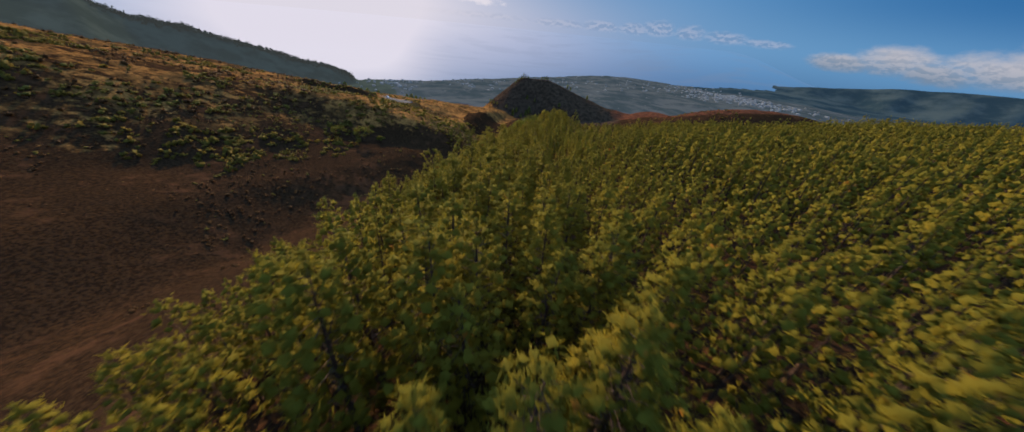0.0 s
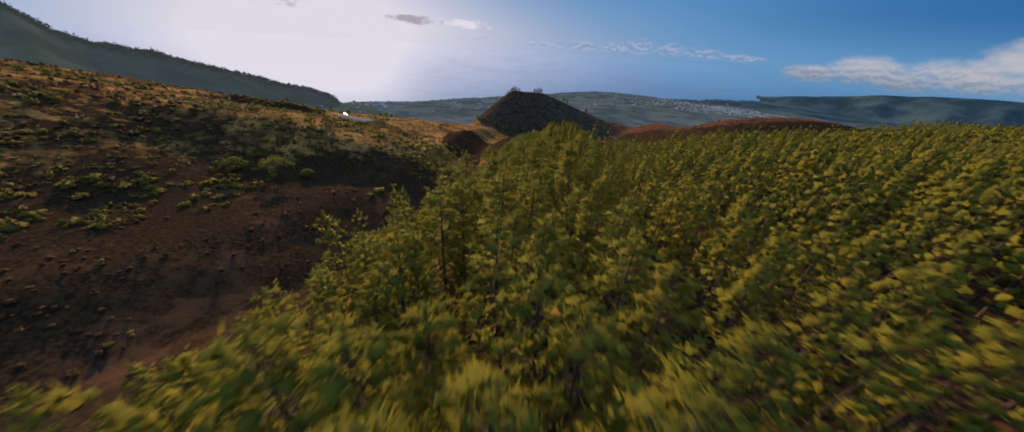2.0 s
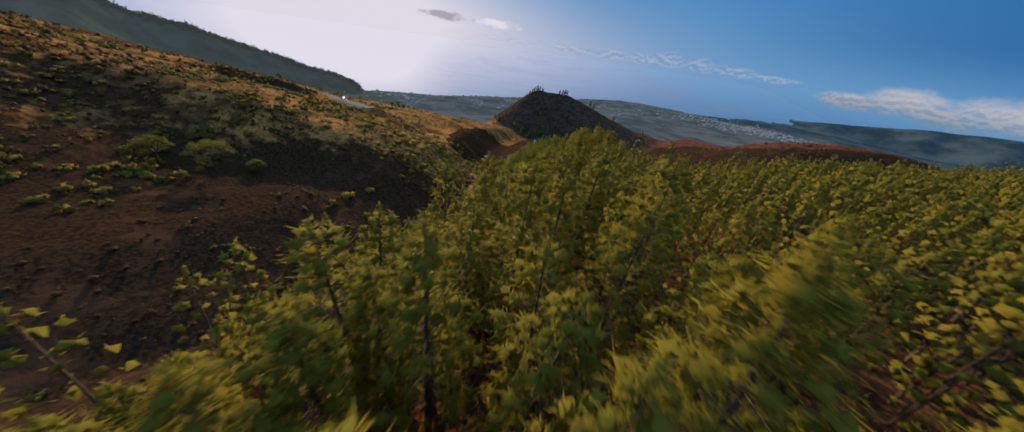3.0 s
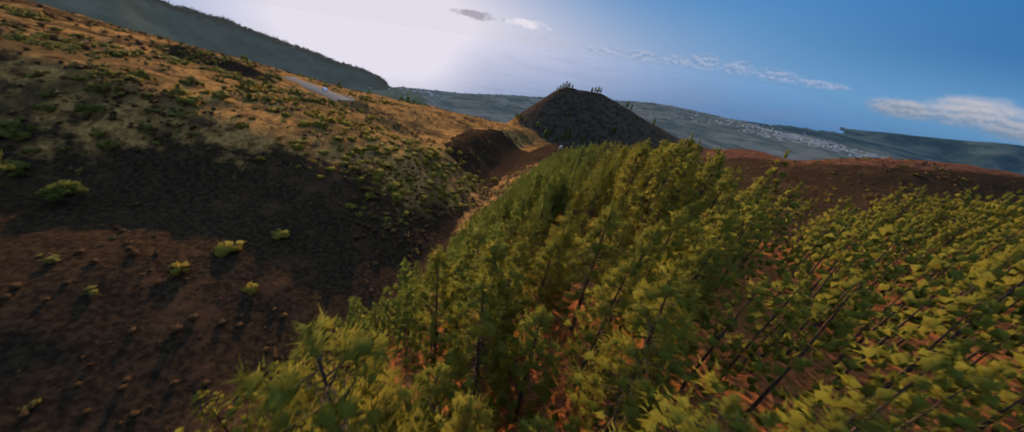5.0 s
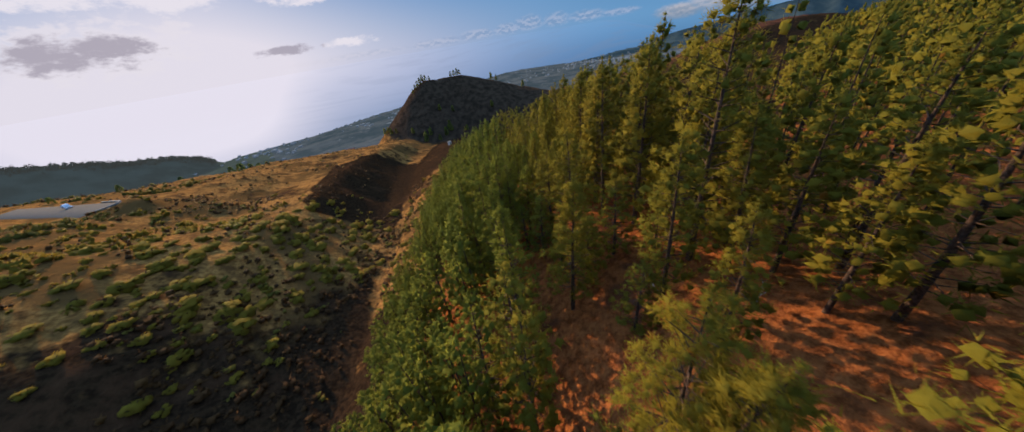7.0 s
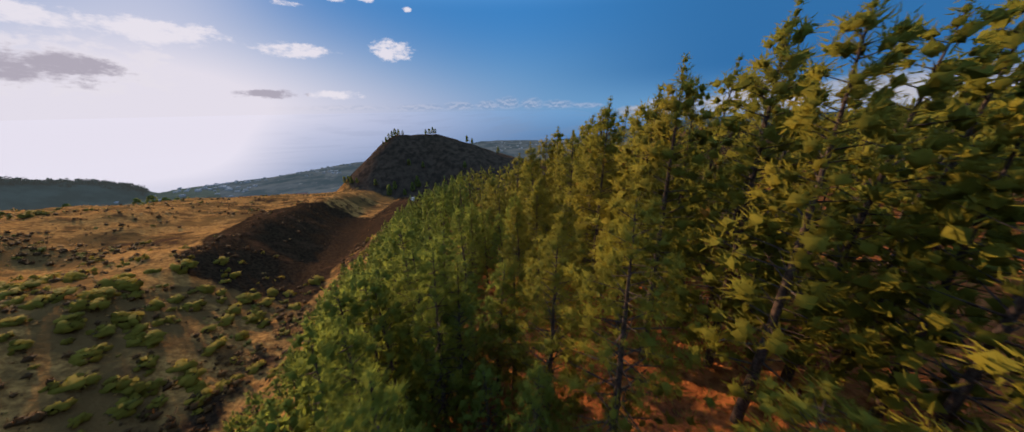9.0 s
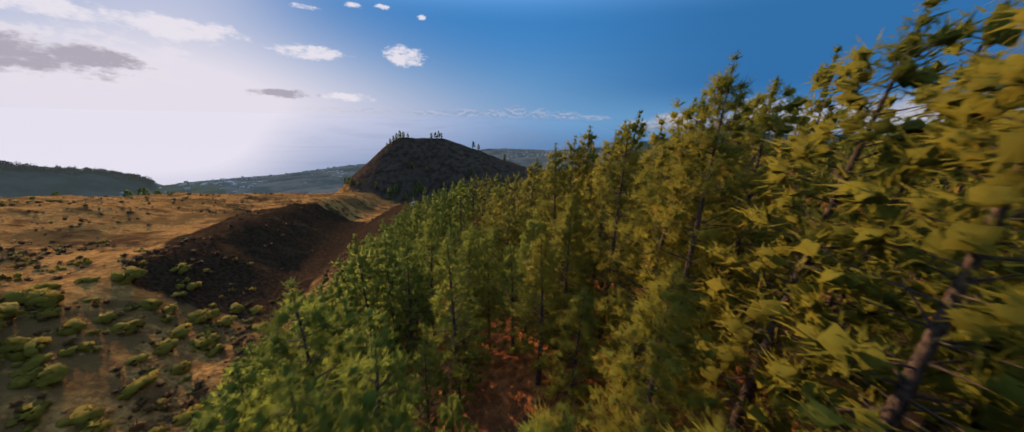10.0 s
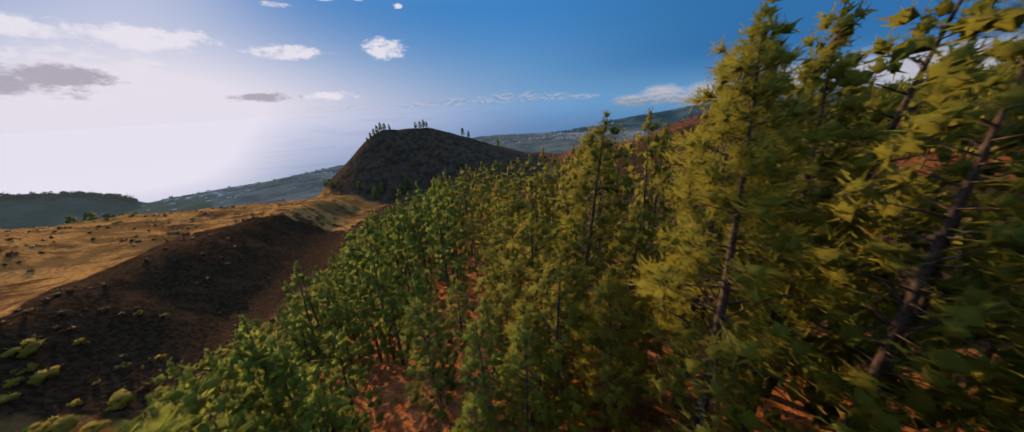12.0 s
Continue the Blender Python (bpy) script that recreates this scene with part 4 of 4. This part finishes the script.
    good = (drift > 0.22) & (gully_x(tries[:, 1]) - tries[:, 0] > 50) & ((np.abs(side) > 8) | (way < -4)) & (tries[:, 0] > -1.9 * tries[:, 1])
    upper = [(x, y, rng.uniform(1.2, 3.3)) for x, y in tries[good][:760]]
    scattered(shapes, [(rng.randint(4), x, y, at(x, y) - 0.15, rng.uniform(0, 6.28), r, rng.uniform(0.8, 1.1)) for x, y, r in upper], [OLIVE], "bush_growth", "olive-green bushes in drifts on the upper slope", "bushes")
    scattered(shapes, [(rng.randint(4), x, y, at(x, y) - 0.1, rng.uniform(0, 6.28), r, 1.0) for x, y, r in spots[285:]], [SHRUB], "shrub_growth", "scattered yellow-green shrubs on dry slope", "shrubs")
    for b in kinds:
        for o in list(b.children) + [b]:
            bpy.data.objects.remove(o)


def round_tree(x, y, wide, high, seed):
    """A broad dark shrub tree with several limbs."""
    rng = np.random.RandomState(seed)
    t = new("broadleaf_tree")
    tagged(t, "broad olive-green tree in the shaded gully", "tree")
    t.location = on_land(x, y, 0.2)
    limbs, crowns = [cone_tube((0, 0, -0.3), (0.2, 0.1, high * 0.4), 0.32, 0.22, 7)], []
    for i in range(11):
        a, r = i * 2.4, wide * 0.5 * math.sqrt((i + 0.5) / 11)
        tip = np.array([math.cos(a) * r, math.sin(a) * r, high * (0.86 - 0.32 * (r / (wide * 0.5)) ** 2)])
        limbs.append(cone_tube((0.2, 0.1, high * 0.36), tip, 0.16, 0.05, 4))
        v, f = dome(seed * 20 + i, 240, wide * 0.17, wide * 0.15, 0.5, 0.16, 0.3)
        v[:, :3] += tip
        crowns.append((v, f))
    part("trunk", mesh_from("trunk", *join(limbs), [BARK]), t)
    part("crown", mesh_from("crown", *join(crowns), [BROAD]), t)


BROAD = leaf_material("broad_leaves", (0.050, 0.050, 0.010), (0.15, 0.130, 0.020), (0.17, 0.12, 0.02))
build_shrubs()
round_tree(-85.6, 178.5, 10.5, 9.5, 3)
round_tree(-98.0, 175.0, 8.0, 8.0, 4)
round_tree(-78.0, 184.0, 4.5, 4.0, 5)


def build_scrub():
    """Low heath and dry grass, too many to count."""
    rng = np.random.RandomState(77)
    shapes = []
    up = np.array([[0.0, 0.0, 1.0]])
    for i in range(9):
        r = np.random.RandomState(300 + i)
        if i < 4:
            v, f = puffs(np.array([[0, 0, 0.15]]), up, np.array([0.55]), False, 9, 0.05, r, 0.5, 0.7)
        elif i < 6:
            v, f = puffs(np.array([[0.15, 0, 0.2], [-0.25, 0.15, 0.12]]), np.repeat(up, 2, 0), np.array([0.5, 0.42]), False, 7, 0.05, r, 0.55, 0.7)
        else:
            v, f = puffs(np.array([[0, 0, 0.02]]), up, np.array([0.45]), False, 8, 0.035, r, 0.45)
        v[:, 2] *= 0.75
        shapes.append([(v, f, 0 if i < 4 else 1 if i < 6 else 2)])
    n = 11000
    y = np.concatenate([rng.uniform(20, 300, n), rng.uniform(203, 300, 7000), rng.uniform(290, 430, 3500)])
    u = np.concatenate([rng.uniform(0, 1, n) ** 1.15 * 184 - 14, rng.uniform(-6, 92, 7000), rng.uniform(-8, 110, 3500)])
    x = gully_x(y) - u
    px, py = rng.uniform(-360, -110, 5000), rng.uniform(100, 430, 5000)
    qx, qy = rng.uniform(60, 290, 2600), rng.uniform(232, 430, 2600)
    x, y = np.concatenate([x, px, qx]), np.concatenate([y, py, qy])
    u = gully_x(y) - x
    road_s, road_t = road_axes(x, y)
    keep = ~in_forest(x, y) & (x > -1.9 * y) & ((np.abs(road_t) > 5.5) | (road_s < -2) | (road_s > 125))
    keep &= ~((y > 272) & (u < 29) & (u > -2)) | (rng.uniform(0, 1, x.size) < 0.35)
    drift = waves(x, y, 17, 62, 4) + rng.uniform(-0.35, 0.35, x.size)
    keep &= drift > np.where((u < 75) & (y < 205), np.where(u < 8, 0.0, 0.24), -0.12)
    x, y, u = x[keep], y[keep], u[keep]
    z = land(x, y)
    high = u + 0.3 * np.maximum(0, y - 200)
    grass = rng.uniform(0, 1, x.size) < np.clip((high - 75) / 85, 0.0, 0.75) * (0.42 + 0.58 * sstep(195, 250, y))
    grass |= (y > 236) & (rng.uniform(0, 1, x.size) < np.where((y > 272) & (u < 29) & (u > -55), 0.08, np.where(u < -55, 0.2, 0.42)))
    grass &= (x > -165) | (rng.uniform(0, 1, x.size) < 0.4)
    patch = waves(x, y, 34, 61, 3)
    green = (patch > 0.12) & (u > 60) & (rng.uniform(0, 1, x.size) < np.where(y < 250, 0.45, 0.25))
    green |= rng.uniform(0, 1, x.size) < np.where(u < -55, 0.35, np.where((y > 272) & (u < 29), 0.03, 0.07))
    spots = []
    for i in range(x.size):
        which = 6 + rng.randint(3) if grass[i] and not green[i] else (4 + rng.randint(2) if green[i] else rng.randint(4))
        spots.append((which, x[i], y[i], z[i] - 0.06, rng.uniform(0, 6.28), rng.uniform(0.45, 1.55) ** 2.0 * (2.2 if u[i] > 110 else 2.0 if u[i] < -55 else 1.15), rng.uniform(0.7, 1.2)))
    scattered(shapes, spots, [HEATH, OLIVE, STRAW], "heath_scrub", "low brown heath and dry grass tufts", "scrub")


build_scrub()


# ---- small pines on the cone and along the crest ----
def build_small_pines():
    kinds = []
    for i in range(3):
        trunk, limbs, crown = pine(400 + i, 8.0, 1.7, 0.18, 9, 4.4, 1, 0.8, False, 6, 0.06, 5, core=0.85)
        t = new("pine_tree")
        tagged(t, "small dark pine on the bare cinder cone", "tree", "pines on the cone")
        part("trunk", mesh_from("trunk", *join([trunk, limbs]), [BARK]), t)
        part("crown", mesh_from("crown", *crown, [NEEDLE_BLUE]), t)
        kinds.append(t)
    rng = np.random.RandomState(9)
    spots = [(9, 507, 0.55), (12, 508, 0.7), (15, 509, 0.75), (18, 509, 0.85), (21, 511, 0.9), (24, 512, 0.75), (28, 513, 0.6), (50, 514, 0.7), (54, 515, 0.8), (57, 514, 0.9), (60, 516, 0.7),
             (92, 514, 1.0), (97, 512, 0.8), (126, 512, 1.0), (8, 457, 1.3), (13, 462, 1.0), (32, 462, 1.4), (27, 459, 1.1), (28, 481, 0.8), (40, 478, 0.8), (76, 466, 0.9), (-2, 470, 0.8), (20, 455, 0.8), (47, 461, 0.7)]
    spots += [(-29, 506, 0.9), (-25, 500, 0.8), (-22, 492, 0.9), (-17, 486, 0.7)]
    for x, y, s in spots:
        c = copy_thing(kinds[rng.randint(3)], Matrix.LocRotScale(on_land(x, y, 0.2), Euler((0, 0, rng.uniform(0, 6.28))), None))
        c.scale = (s * 1.05, s * 1.05, s)
    crest = [(-205, 503, 0.9), (-150, 470, 1.0), (-144, 473, 1.15), (-138, 474, 1.0), (-131, 472, 0.9), (-124, 470, 0.8), (-185, 420, 0.7), (-165, 360, 0.6), (-152, 300, 0.8)]
    for x, y, s in crest:
        c = copy_thing(kinds[rng.randint(3)], Matrix.LocRotScale(on_land(x, y, 0.2), Euler((0, 0, rng.uniform(0, 6.28))), None))
        c.scale = (s * 1.6, s * 1.6, s)
        tagged(c, "dark bushy pine on the grassy crest", group="pines on the crest")
    for b in kinds:
        for o in list(b.children) + [b]:
            bpy.data.objects.remove(o)


build_small_pines()


def build_ridge_woods():
    """Trees along the skyline of the far ridge."""
    rng = np.random.RandomState(15)
    shapes = []
    for i in range(4):
        v, f = dome(500 + i, 27, 5.0, 8.0, 5.5, 3.2, 0.3)
        shapes.append([(v, f, 0)])
    spots = []
    for a in np.arange(-62, -27.5, 0.06):
        for _ in range(2):
            d = 1750 + rng.normal(0, 16)
            x, y = d * math.sin(radians(a)), 150 + d * math.cos(radians(a))
            spots.append((rng.randint(4), x, y, at(x, y) - 2, rng.uniform(0, 6.28), rng.uniform(0.4, 1.2), rng.uniform(0.8, 1.5)))
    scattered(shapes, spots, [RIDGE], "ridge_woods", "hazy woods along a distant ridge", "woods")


build_ridge_woods()


# ---- road, car, buildings ----
ASPHALT = plain_material("asphalt", (0.150, 0.118, 0.088), 1.0, 0.35, 0.8, spec=0.0)
CONCRETE = plain_material("concrete", (0.17, 0.15, 0.13), 0.9, 0.3, 1.2)
WHITEWASH = plain_material("whitewash", (0.55, 0.54, 0.50), 0.85, 0.2, 0.6)
STONE = plain_material("rubble_stone", (0.16, 0.10, 0.075), 0.95, 0.45, 1.6)
TILE = plain_material("roof_tile", (0.20, 0.075, 0.045), 0.85, 0.45, 2.0)
DARK = plain_material("dark_opening", (0.02, 0.018, 0.016), 0.6, 0.2, 2.0)
CAR_PAINT = plain_material("silver_car_paint", (0.46, 0.46, 0.46), 0.25, 0.08, 3.0, 0.3)
CAR_GLASS = plain_material("tinted_car_glass", (0.02, 0.025, 0.03), 0.08, 0.1, 3.0)
RUBBER = plain_material("tyre_rubber", (0.02, 0.02, 0.02), 0.85, 0.2, 6.0)
STEEL = plain_material("wheel_steel", (0.35, 0.35, 0.36), 0.35, 0.1, 6.0, 0.9)
LAMP_GLASS = plain_material("headlight_glass", (0.6, 0.6, 0.58), 0.1, 0.05, 4.0)


def smooth_line(points, n):
    p = np.array(points, float)
    out = []
    for i in range(len(p) - 1):
        a, b, c, d = p[max(i - 1, 0)], p[i], p[i + 1], p[min(i + 2, len(p) - 1)]
        for t in np.arange(n) / n:
            out.append(0.5 * (2 * b + (c - a) * t + (2 * a - 5 * b + 4 * c - d) * t * t + (3 * b - a - 3 * c + d) * t ** 3))
    return np.array(out + [p[-1]])


def ribbon(points, offsets, lifts):
    """A strip laid along the land: offsets across it in metres, lifts above the ground."""
    line = smooth_line(points, 8)
    way = np.gradient(line, axis=0)
    way /= np.linalg.norm(way, axis=1, keepdims=True)
    side = np.stack([-way[:, 1], way[:, 0]], 1)
    level = np.array([max(at(*(q + w * o)) for o in (-3, 0, 3)) for q, w in zip(line, side)])
    for _ in range(4):
        level = np.convolve(np.pad(level, 1, mode="edge"), [0.25, 0.5, 0.25], mode="valid")
    verts, k = [], len(offsets)
    for q, w, z in zip(line, side, level):
        for o, h in zip(offsets, lifts):
            verts.append((*(q + w * o), z + h))
    faces = [(i * k + j, i * k + j + 1, (i + 1) * k + j + 1, (i + 1) * k + j) for i in range(len(line) - 1) for j in range(k - 1)]
    return verts, faces


def road_point(along, across):
    return (ROAD_END[0] + ROAD_WAY[0] * along - ROAD_WAY[1] * across, ROAD_END[1] + ROAD_WAY[1] * along + ROAD_WAY[0] * across)


ROAD = [road_point(a, 0) for a in (-0.5, 4, 15, 30, 50, 75, 100, 120)]
tagged(new("road", mesh_from("road", *ribbon(ROAD, (-4.7, -4.4, 0, 4.4, 4.7), (-0.5, 0.06, 0.12, 0.06, -0.5)), [ASPHALT])), "grey asphalt road that ends in a bend on the slope", "road", kind="structure")
tagged(new("kerb", mesh_from("kerb", *ribbon([road_point(*p) for p in ((18, -5.0), (8, -5.0), (1, -4.6), (-1.2, -2), (-1.2, 3))], (-0.2, -0.16, 0.16, 0.2), (-0.5, 0.42, 0.42, -0.5)), [CONCRETE], False)), "pale concrete kerb at the end of the road", "kerb", kind="structure")


def box_mesh(name, size, centre, mat, bevel=0.0, taper=(1.0, 1.0), shift=0.0):
    bm = bmesh.new()
    bmesh.ops.create_cube(bm, size=1.0)
    for v in bm.verts:
        top = v.co.z > 0
        v.co.x *= size[0] * (taper[0] if top else 1)
        v.co.y *= size[1] * (taper[1] if top else 1)
        v.co.z *= size[2]
        if top:
            v.co.x += shift
    if bevel:
        bmesh.ops.bevel(bm, geom=bm.edges[:], offset=bevel, segments=2, affect="EDGES")
    bmesh.ops.translate(bm, verts=bm.verts, vec=centre)
    me = bpy.data.meshes.new(name)
    bm.to_mesh(me)
    bm.free()
    me.materials.append(mat)
    return me


def disc_mesh(name, radius, depth, mat, sides=20):
    v, f = cone_tube((0, -depth / 2, 0), (0, depth / 2, 0), radius, radius, sides)
    n, v = len(v), v[:, :3]
    v = np.concatenate([v, [[0, -depth / 2, 0], [0, depth / 2, 0]]])
    i = np.arange(sides)
    j = (i + 1) % sides
    f = np.concatenate([f, np.stack([j, i, np.full(sides, n)], 1), np.stack([i + sides, j + sides, np.full(sides, n + 1)], 1)])
    return mesh_from(name, v, f, [mat], False)


def build_car(x, y, turn):
    car = new("car")
    tagged(car, "silver hatchback parked on the asphalt bend", "car")
    part("body", box_mesh("body", (4.1, 1.72, 0.62), (0, 0, 0.62), CAR_PAINT, 0.14, (0.96, 0.94)), car)
    part("cabin", box_mesh("cabin", (2.5, 1.6, 0.56), (-0.3, 0, 1.16), CAR_PAINT, 0.12, (0.66, 0.82), -0.1), car)
    part("windscreen", box_mesh("windscreen", (0.06, 1.30, 0.44), (0.66, 0, 1.16), CAR_GLASS, 0.01, (1.0, 0.85), -0.38), car)
    part("rear_window", box_mesh("rear_window", (0.06, 1.30, 0.40), (-1.44, 0, 1.16), CAR_GLASS, 0.01, (1.0, 0.85), 0.24), car)
    for side in (-1, 1):
        part("side_window", box_mesh("side_window", (1.7, 0.05, 0.36), (-0.35, side * 0.745, 1.18), CAR_GLASS, 0.01, (0.76, 1.0)), car)
        part("headlight", box_mesh("headlight", (0.12, 0.34, 0.16), (2.0, side * 0.6, 0.72), LAMP_GLASS, 0.03), car)
        for fx in (-1.28, 1.3):
            wheel = part("wheel", disc_mesh("tyre", 0.31, 0.2, RUBBER), car)
            wheel.location = (fx, side * 0.78, 0.31)
            part("rim", disc_mesh("rim", 0.19, 0.215, STEEL, 14), wheel)
    car.matrix_world = Matrix.LocRotScale((x, y, road_top(x, y)), Euler((0, radians(6), radians(turn))), None)


def road_top(x, y):
    verts, _ = ribbon(ROAD, (0.0,), (0.22,))
    return min(verts, key=lambda v: math.hypot(v[0] - x, v[1] - y))[2]


build_car(*road_point(37, -1.8), 322)


def build_house(x, y, turn, wide, deep, high, wall, roof_mat):
    house = new("house")
    tagged(house, "small rural house with a rust-red tiled roof on the crest", "house", "houses on the crest")
    part("wall", box_mesh("wall", (wide, deep, high + 2.0), (0, 0, high / 2 - 1.0), wall, 0.05), house)
    bm = bmesh.new()
    hw, hd = wide / 2 + 0.5, deep / 2 + 0.5
    rows = [[(sx * hw, -hd, high), (sx * hw, 0, high + deep * 0.28), (sx * hw, hd, high), (sx * hw, hd, high - 0.2), (sx * hw, 0, high + deep * 0.28 - 0.22), (sx * hw, -hd, high - 0.2)] for sx in (-1, 1)]
    vs = [[bm.verts.new(p) for p in row] for row in rows]
    for i in range(6):
        k = (i + 1) % 6
        bm.faces.new((vs[0][i], vs[0][k], vs[1][k], vs[1][i]))
    bm.faces.new(vs[0][::-1])
    bm.faces.new(vs[1])
    me = bpy.data.meshes.new("roof")
    bm.to_mesh(me)
    bm.free()
    me.materials.append(roof_mat)
    part("roof", me, house, "rust-red tiled pitched roof")
    part("door", box_mesh("door", (1.0, 0.12, 2.0), (wide * 0.1, -deep / 2 - 0.03, 1.0), DARK, 0.02), house)
    for fx in (-0.3, 0.34):
        part("window", box_mesh("window", (1.0, 0.12, 0.9), (wide * fx, -deep / 2 - 0.03, 1.55), DARK, 0.02), house)
    house.matrix_world = Matrix.LocRotScale((x, y, at(x, y)), Euler((0, 0, radians(turn))), None)


build_house(-78, 522, 12, 9, 6, 2.8, STONE, TILE)
build_house(-69, 526, -8, 7, 5.5, 2.6, WHITEWASH, TILE)
build_house(-88, 525, 30, 6, 4.5, 2.4, STONE, TILE)


def build_hut(x, y):
    hut = new("hut")
    tagged(hut, "small whitewashed hut at the foot of the cone", "hut")
    part("wall", box_mesh("wall", (1.9, 1.7, 3.2), (0, 0, 0.8), WHITEWASH, 0.04), hut)
    part("roof", box_mesh("roof", (2.2, 2.0, 0.18), (0, 0, 2.48), CONCRETE, 0.04), hut)
    part("door", box_mesh("door", (0.8, 0.1, 1.8), (0.2, -0.87, 0.9), DARK, 0.02), hut)
    hut.matrix_world = Matrix.LocRotScale((x, y, at(x, y)), Euler((0, 0, radians(20))), None)


build_hut(21.5, 392)


def build_town():
    """White houses of the valley towns, a speck each."""
    rng = np.random.RandomState(21)
    verts, faces, n = [], [], 0
    cube = np.array([(sx, sy, sz) for sz in (0, 1) for sy in (-0.5, 0.5) for sx in (-0.5, 0.5)])
    quads = np.array([(0, 1, 5, 4), (1, 3, 7, 5), (3, 2, 6, 7), (2, 0, 4, 6), (4, 5, 7, 6)])
    for a0, d0, sa, sd, count in ((36, 2500, 3.0, 170, 220), (42, 2350, 3.0, 140, 130), (30, 2700, 4.0, 200, 70), (-21, 1720, 2.5, 120, 60), (12, 2300, 9.0, 260, 60), (-8, 1850, 6.0, 120, 40)):
        for _ in range(count):
            a, d = radians(rng.normal(a0, sa)), rng.normal(d0, sd)
            x, y = d * math.sin(a), 150 + d * math.cos(a)
            z = at(x, y)
            if z < SEA + 3:
                continue
            size = np.array([rng.uniform(6, 15), rng.uniform(6, 13), rng.uniform(4, 8)])
            verts.append(cube * size + (x, y, z - 1))
            faces.append(quads + n)
            n += 8
    me = mesh_from("valley_town", np.concatenate(verts), np.concatenate(faces), [TOWN], False)
    tagged(new("valley_town", me), "white houses of distant valley towns", "town", kind="stuff")


TOWN = backdrop_material("hazy_white_walls", (0.10, 0.10, 0.10), (0.16, 0.155, 0.145), (0.12, 0.15, 0.19), 0.20, 0.02)
build_town()


def build_fallen_branches():
    """Bleached dead boughs on the red forest floor."""
    rng = np.random.RandomState(3)
    for x, y, length, turn in ((20, 181, 3.2, 20), (17, 186, 2.4, 80), (31, 206, 3.6, 10), (36, 203, 2.8, 55), (29, 202, 2.2, -30), (38, 208, 3.0, 95), (24, 224, 2.6, 30)):
        b = new("fallen_branch")
        tagged(b, "bleached dead branch on red forest soil", "branch", "fallen branches")
        bits = [cone_tube((0, 0, 0), (length * 0.6, 0.1, 0.22), 0.06, 0.045, 6), cone_tube((length * 0.6, 0.1, 0.22), (length, 0.35, 0.12), 0.045, 0.015, 6)]
        for f in (0.35, 0.5, 0.7):
            bits.append(cone_tube((length * f, 0.05, 0.16), (length * (f + 0.22), rng.uniform(-0.6, 0.6), rng.uniform(0.1, 0.6)), 0.03, 0.01, 4))
        part("bough", mesh_from("bough", *join(bits), [DEADWOOD]), b)
        b.matrix_world = Matrix.LocRotScale(on_land(x, y, -0.05), Euler((0, 0, radians(turn))), None)


DEADWOOD = plain_material("bleached_wood", (0.34, 0.27, 0.21), 0.85, 0.35, 3.0)
build_fallen_branches()
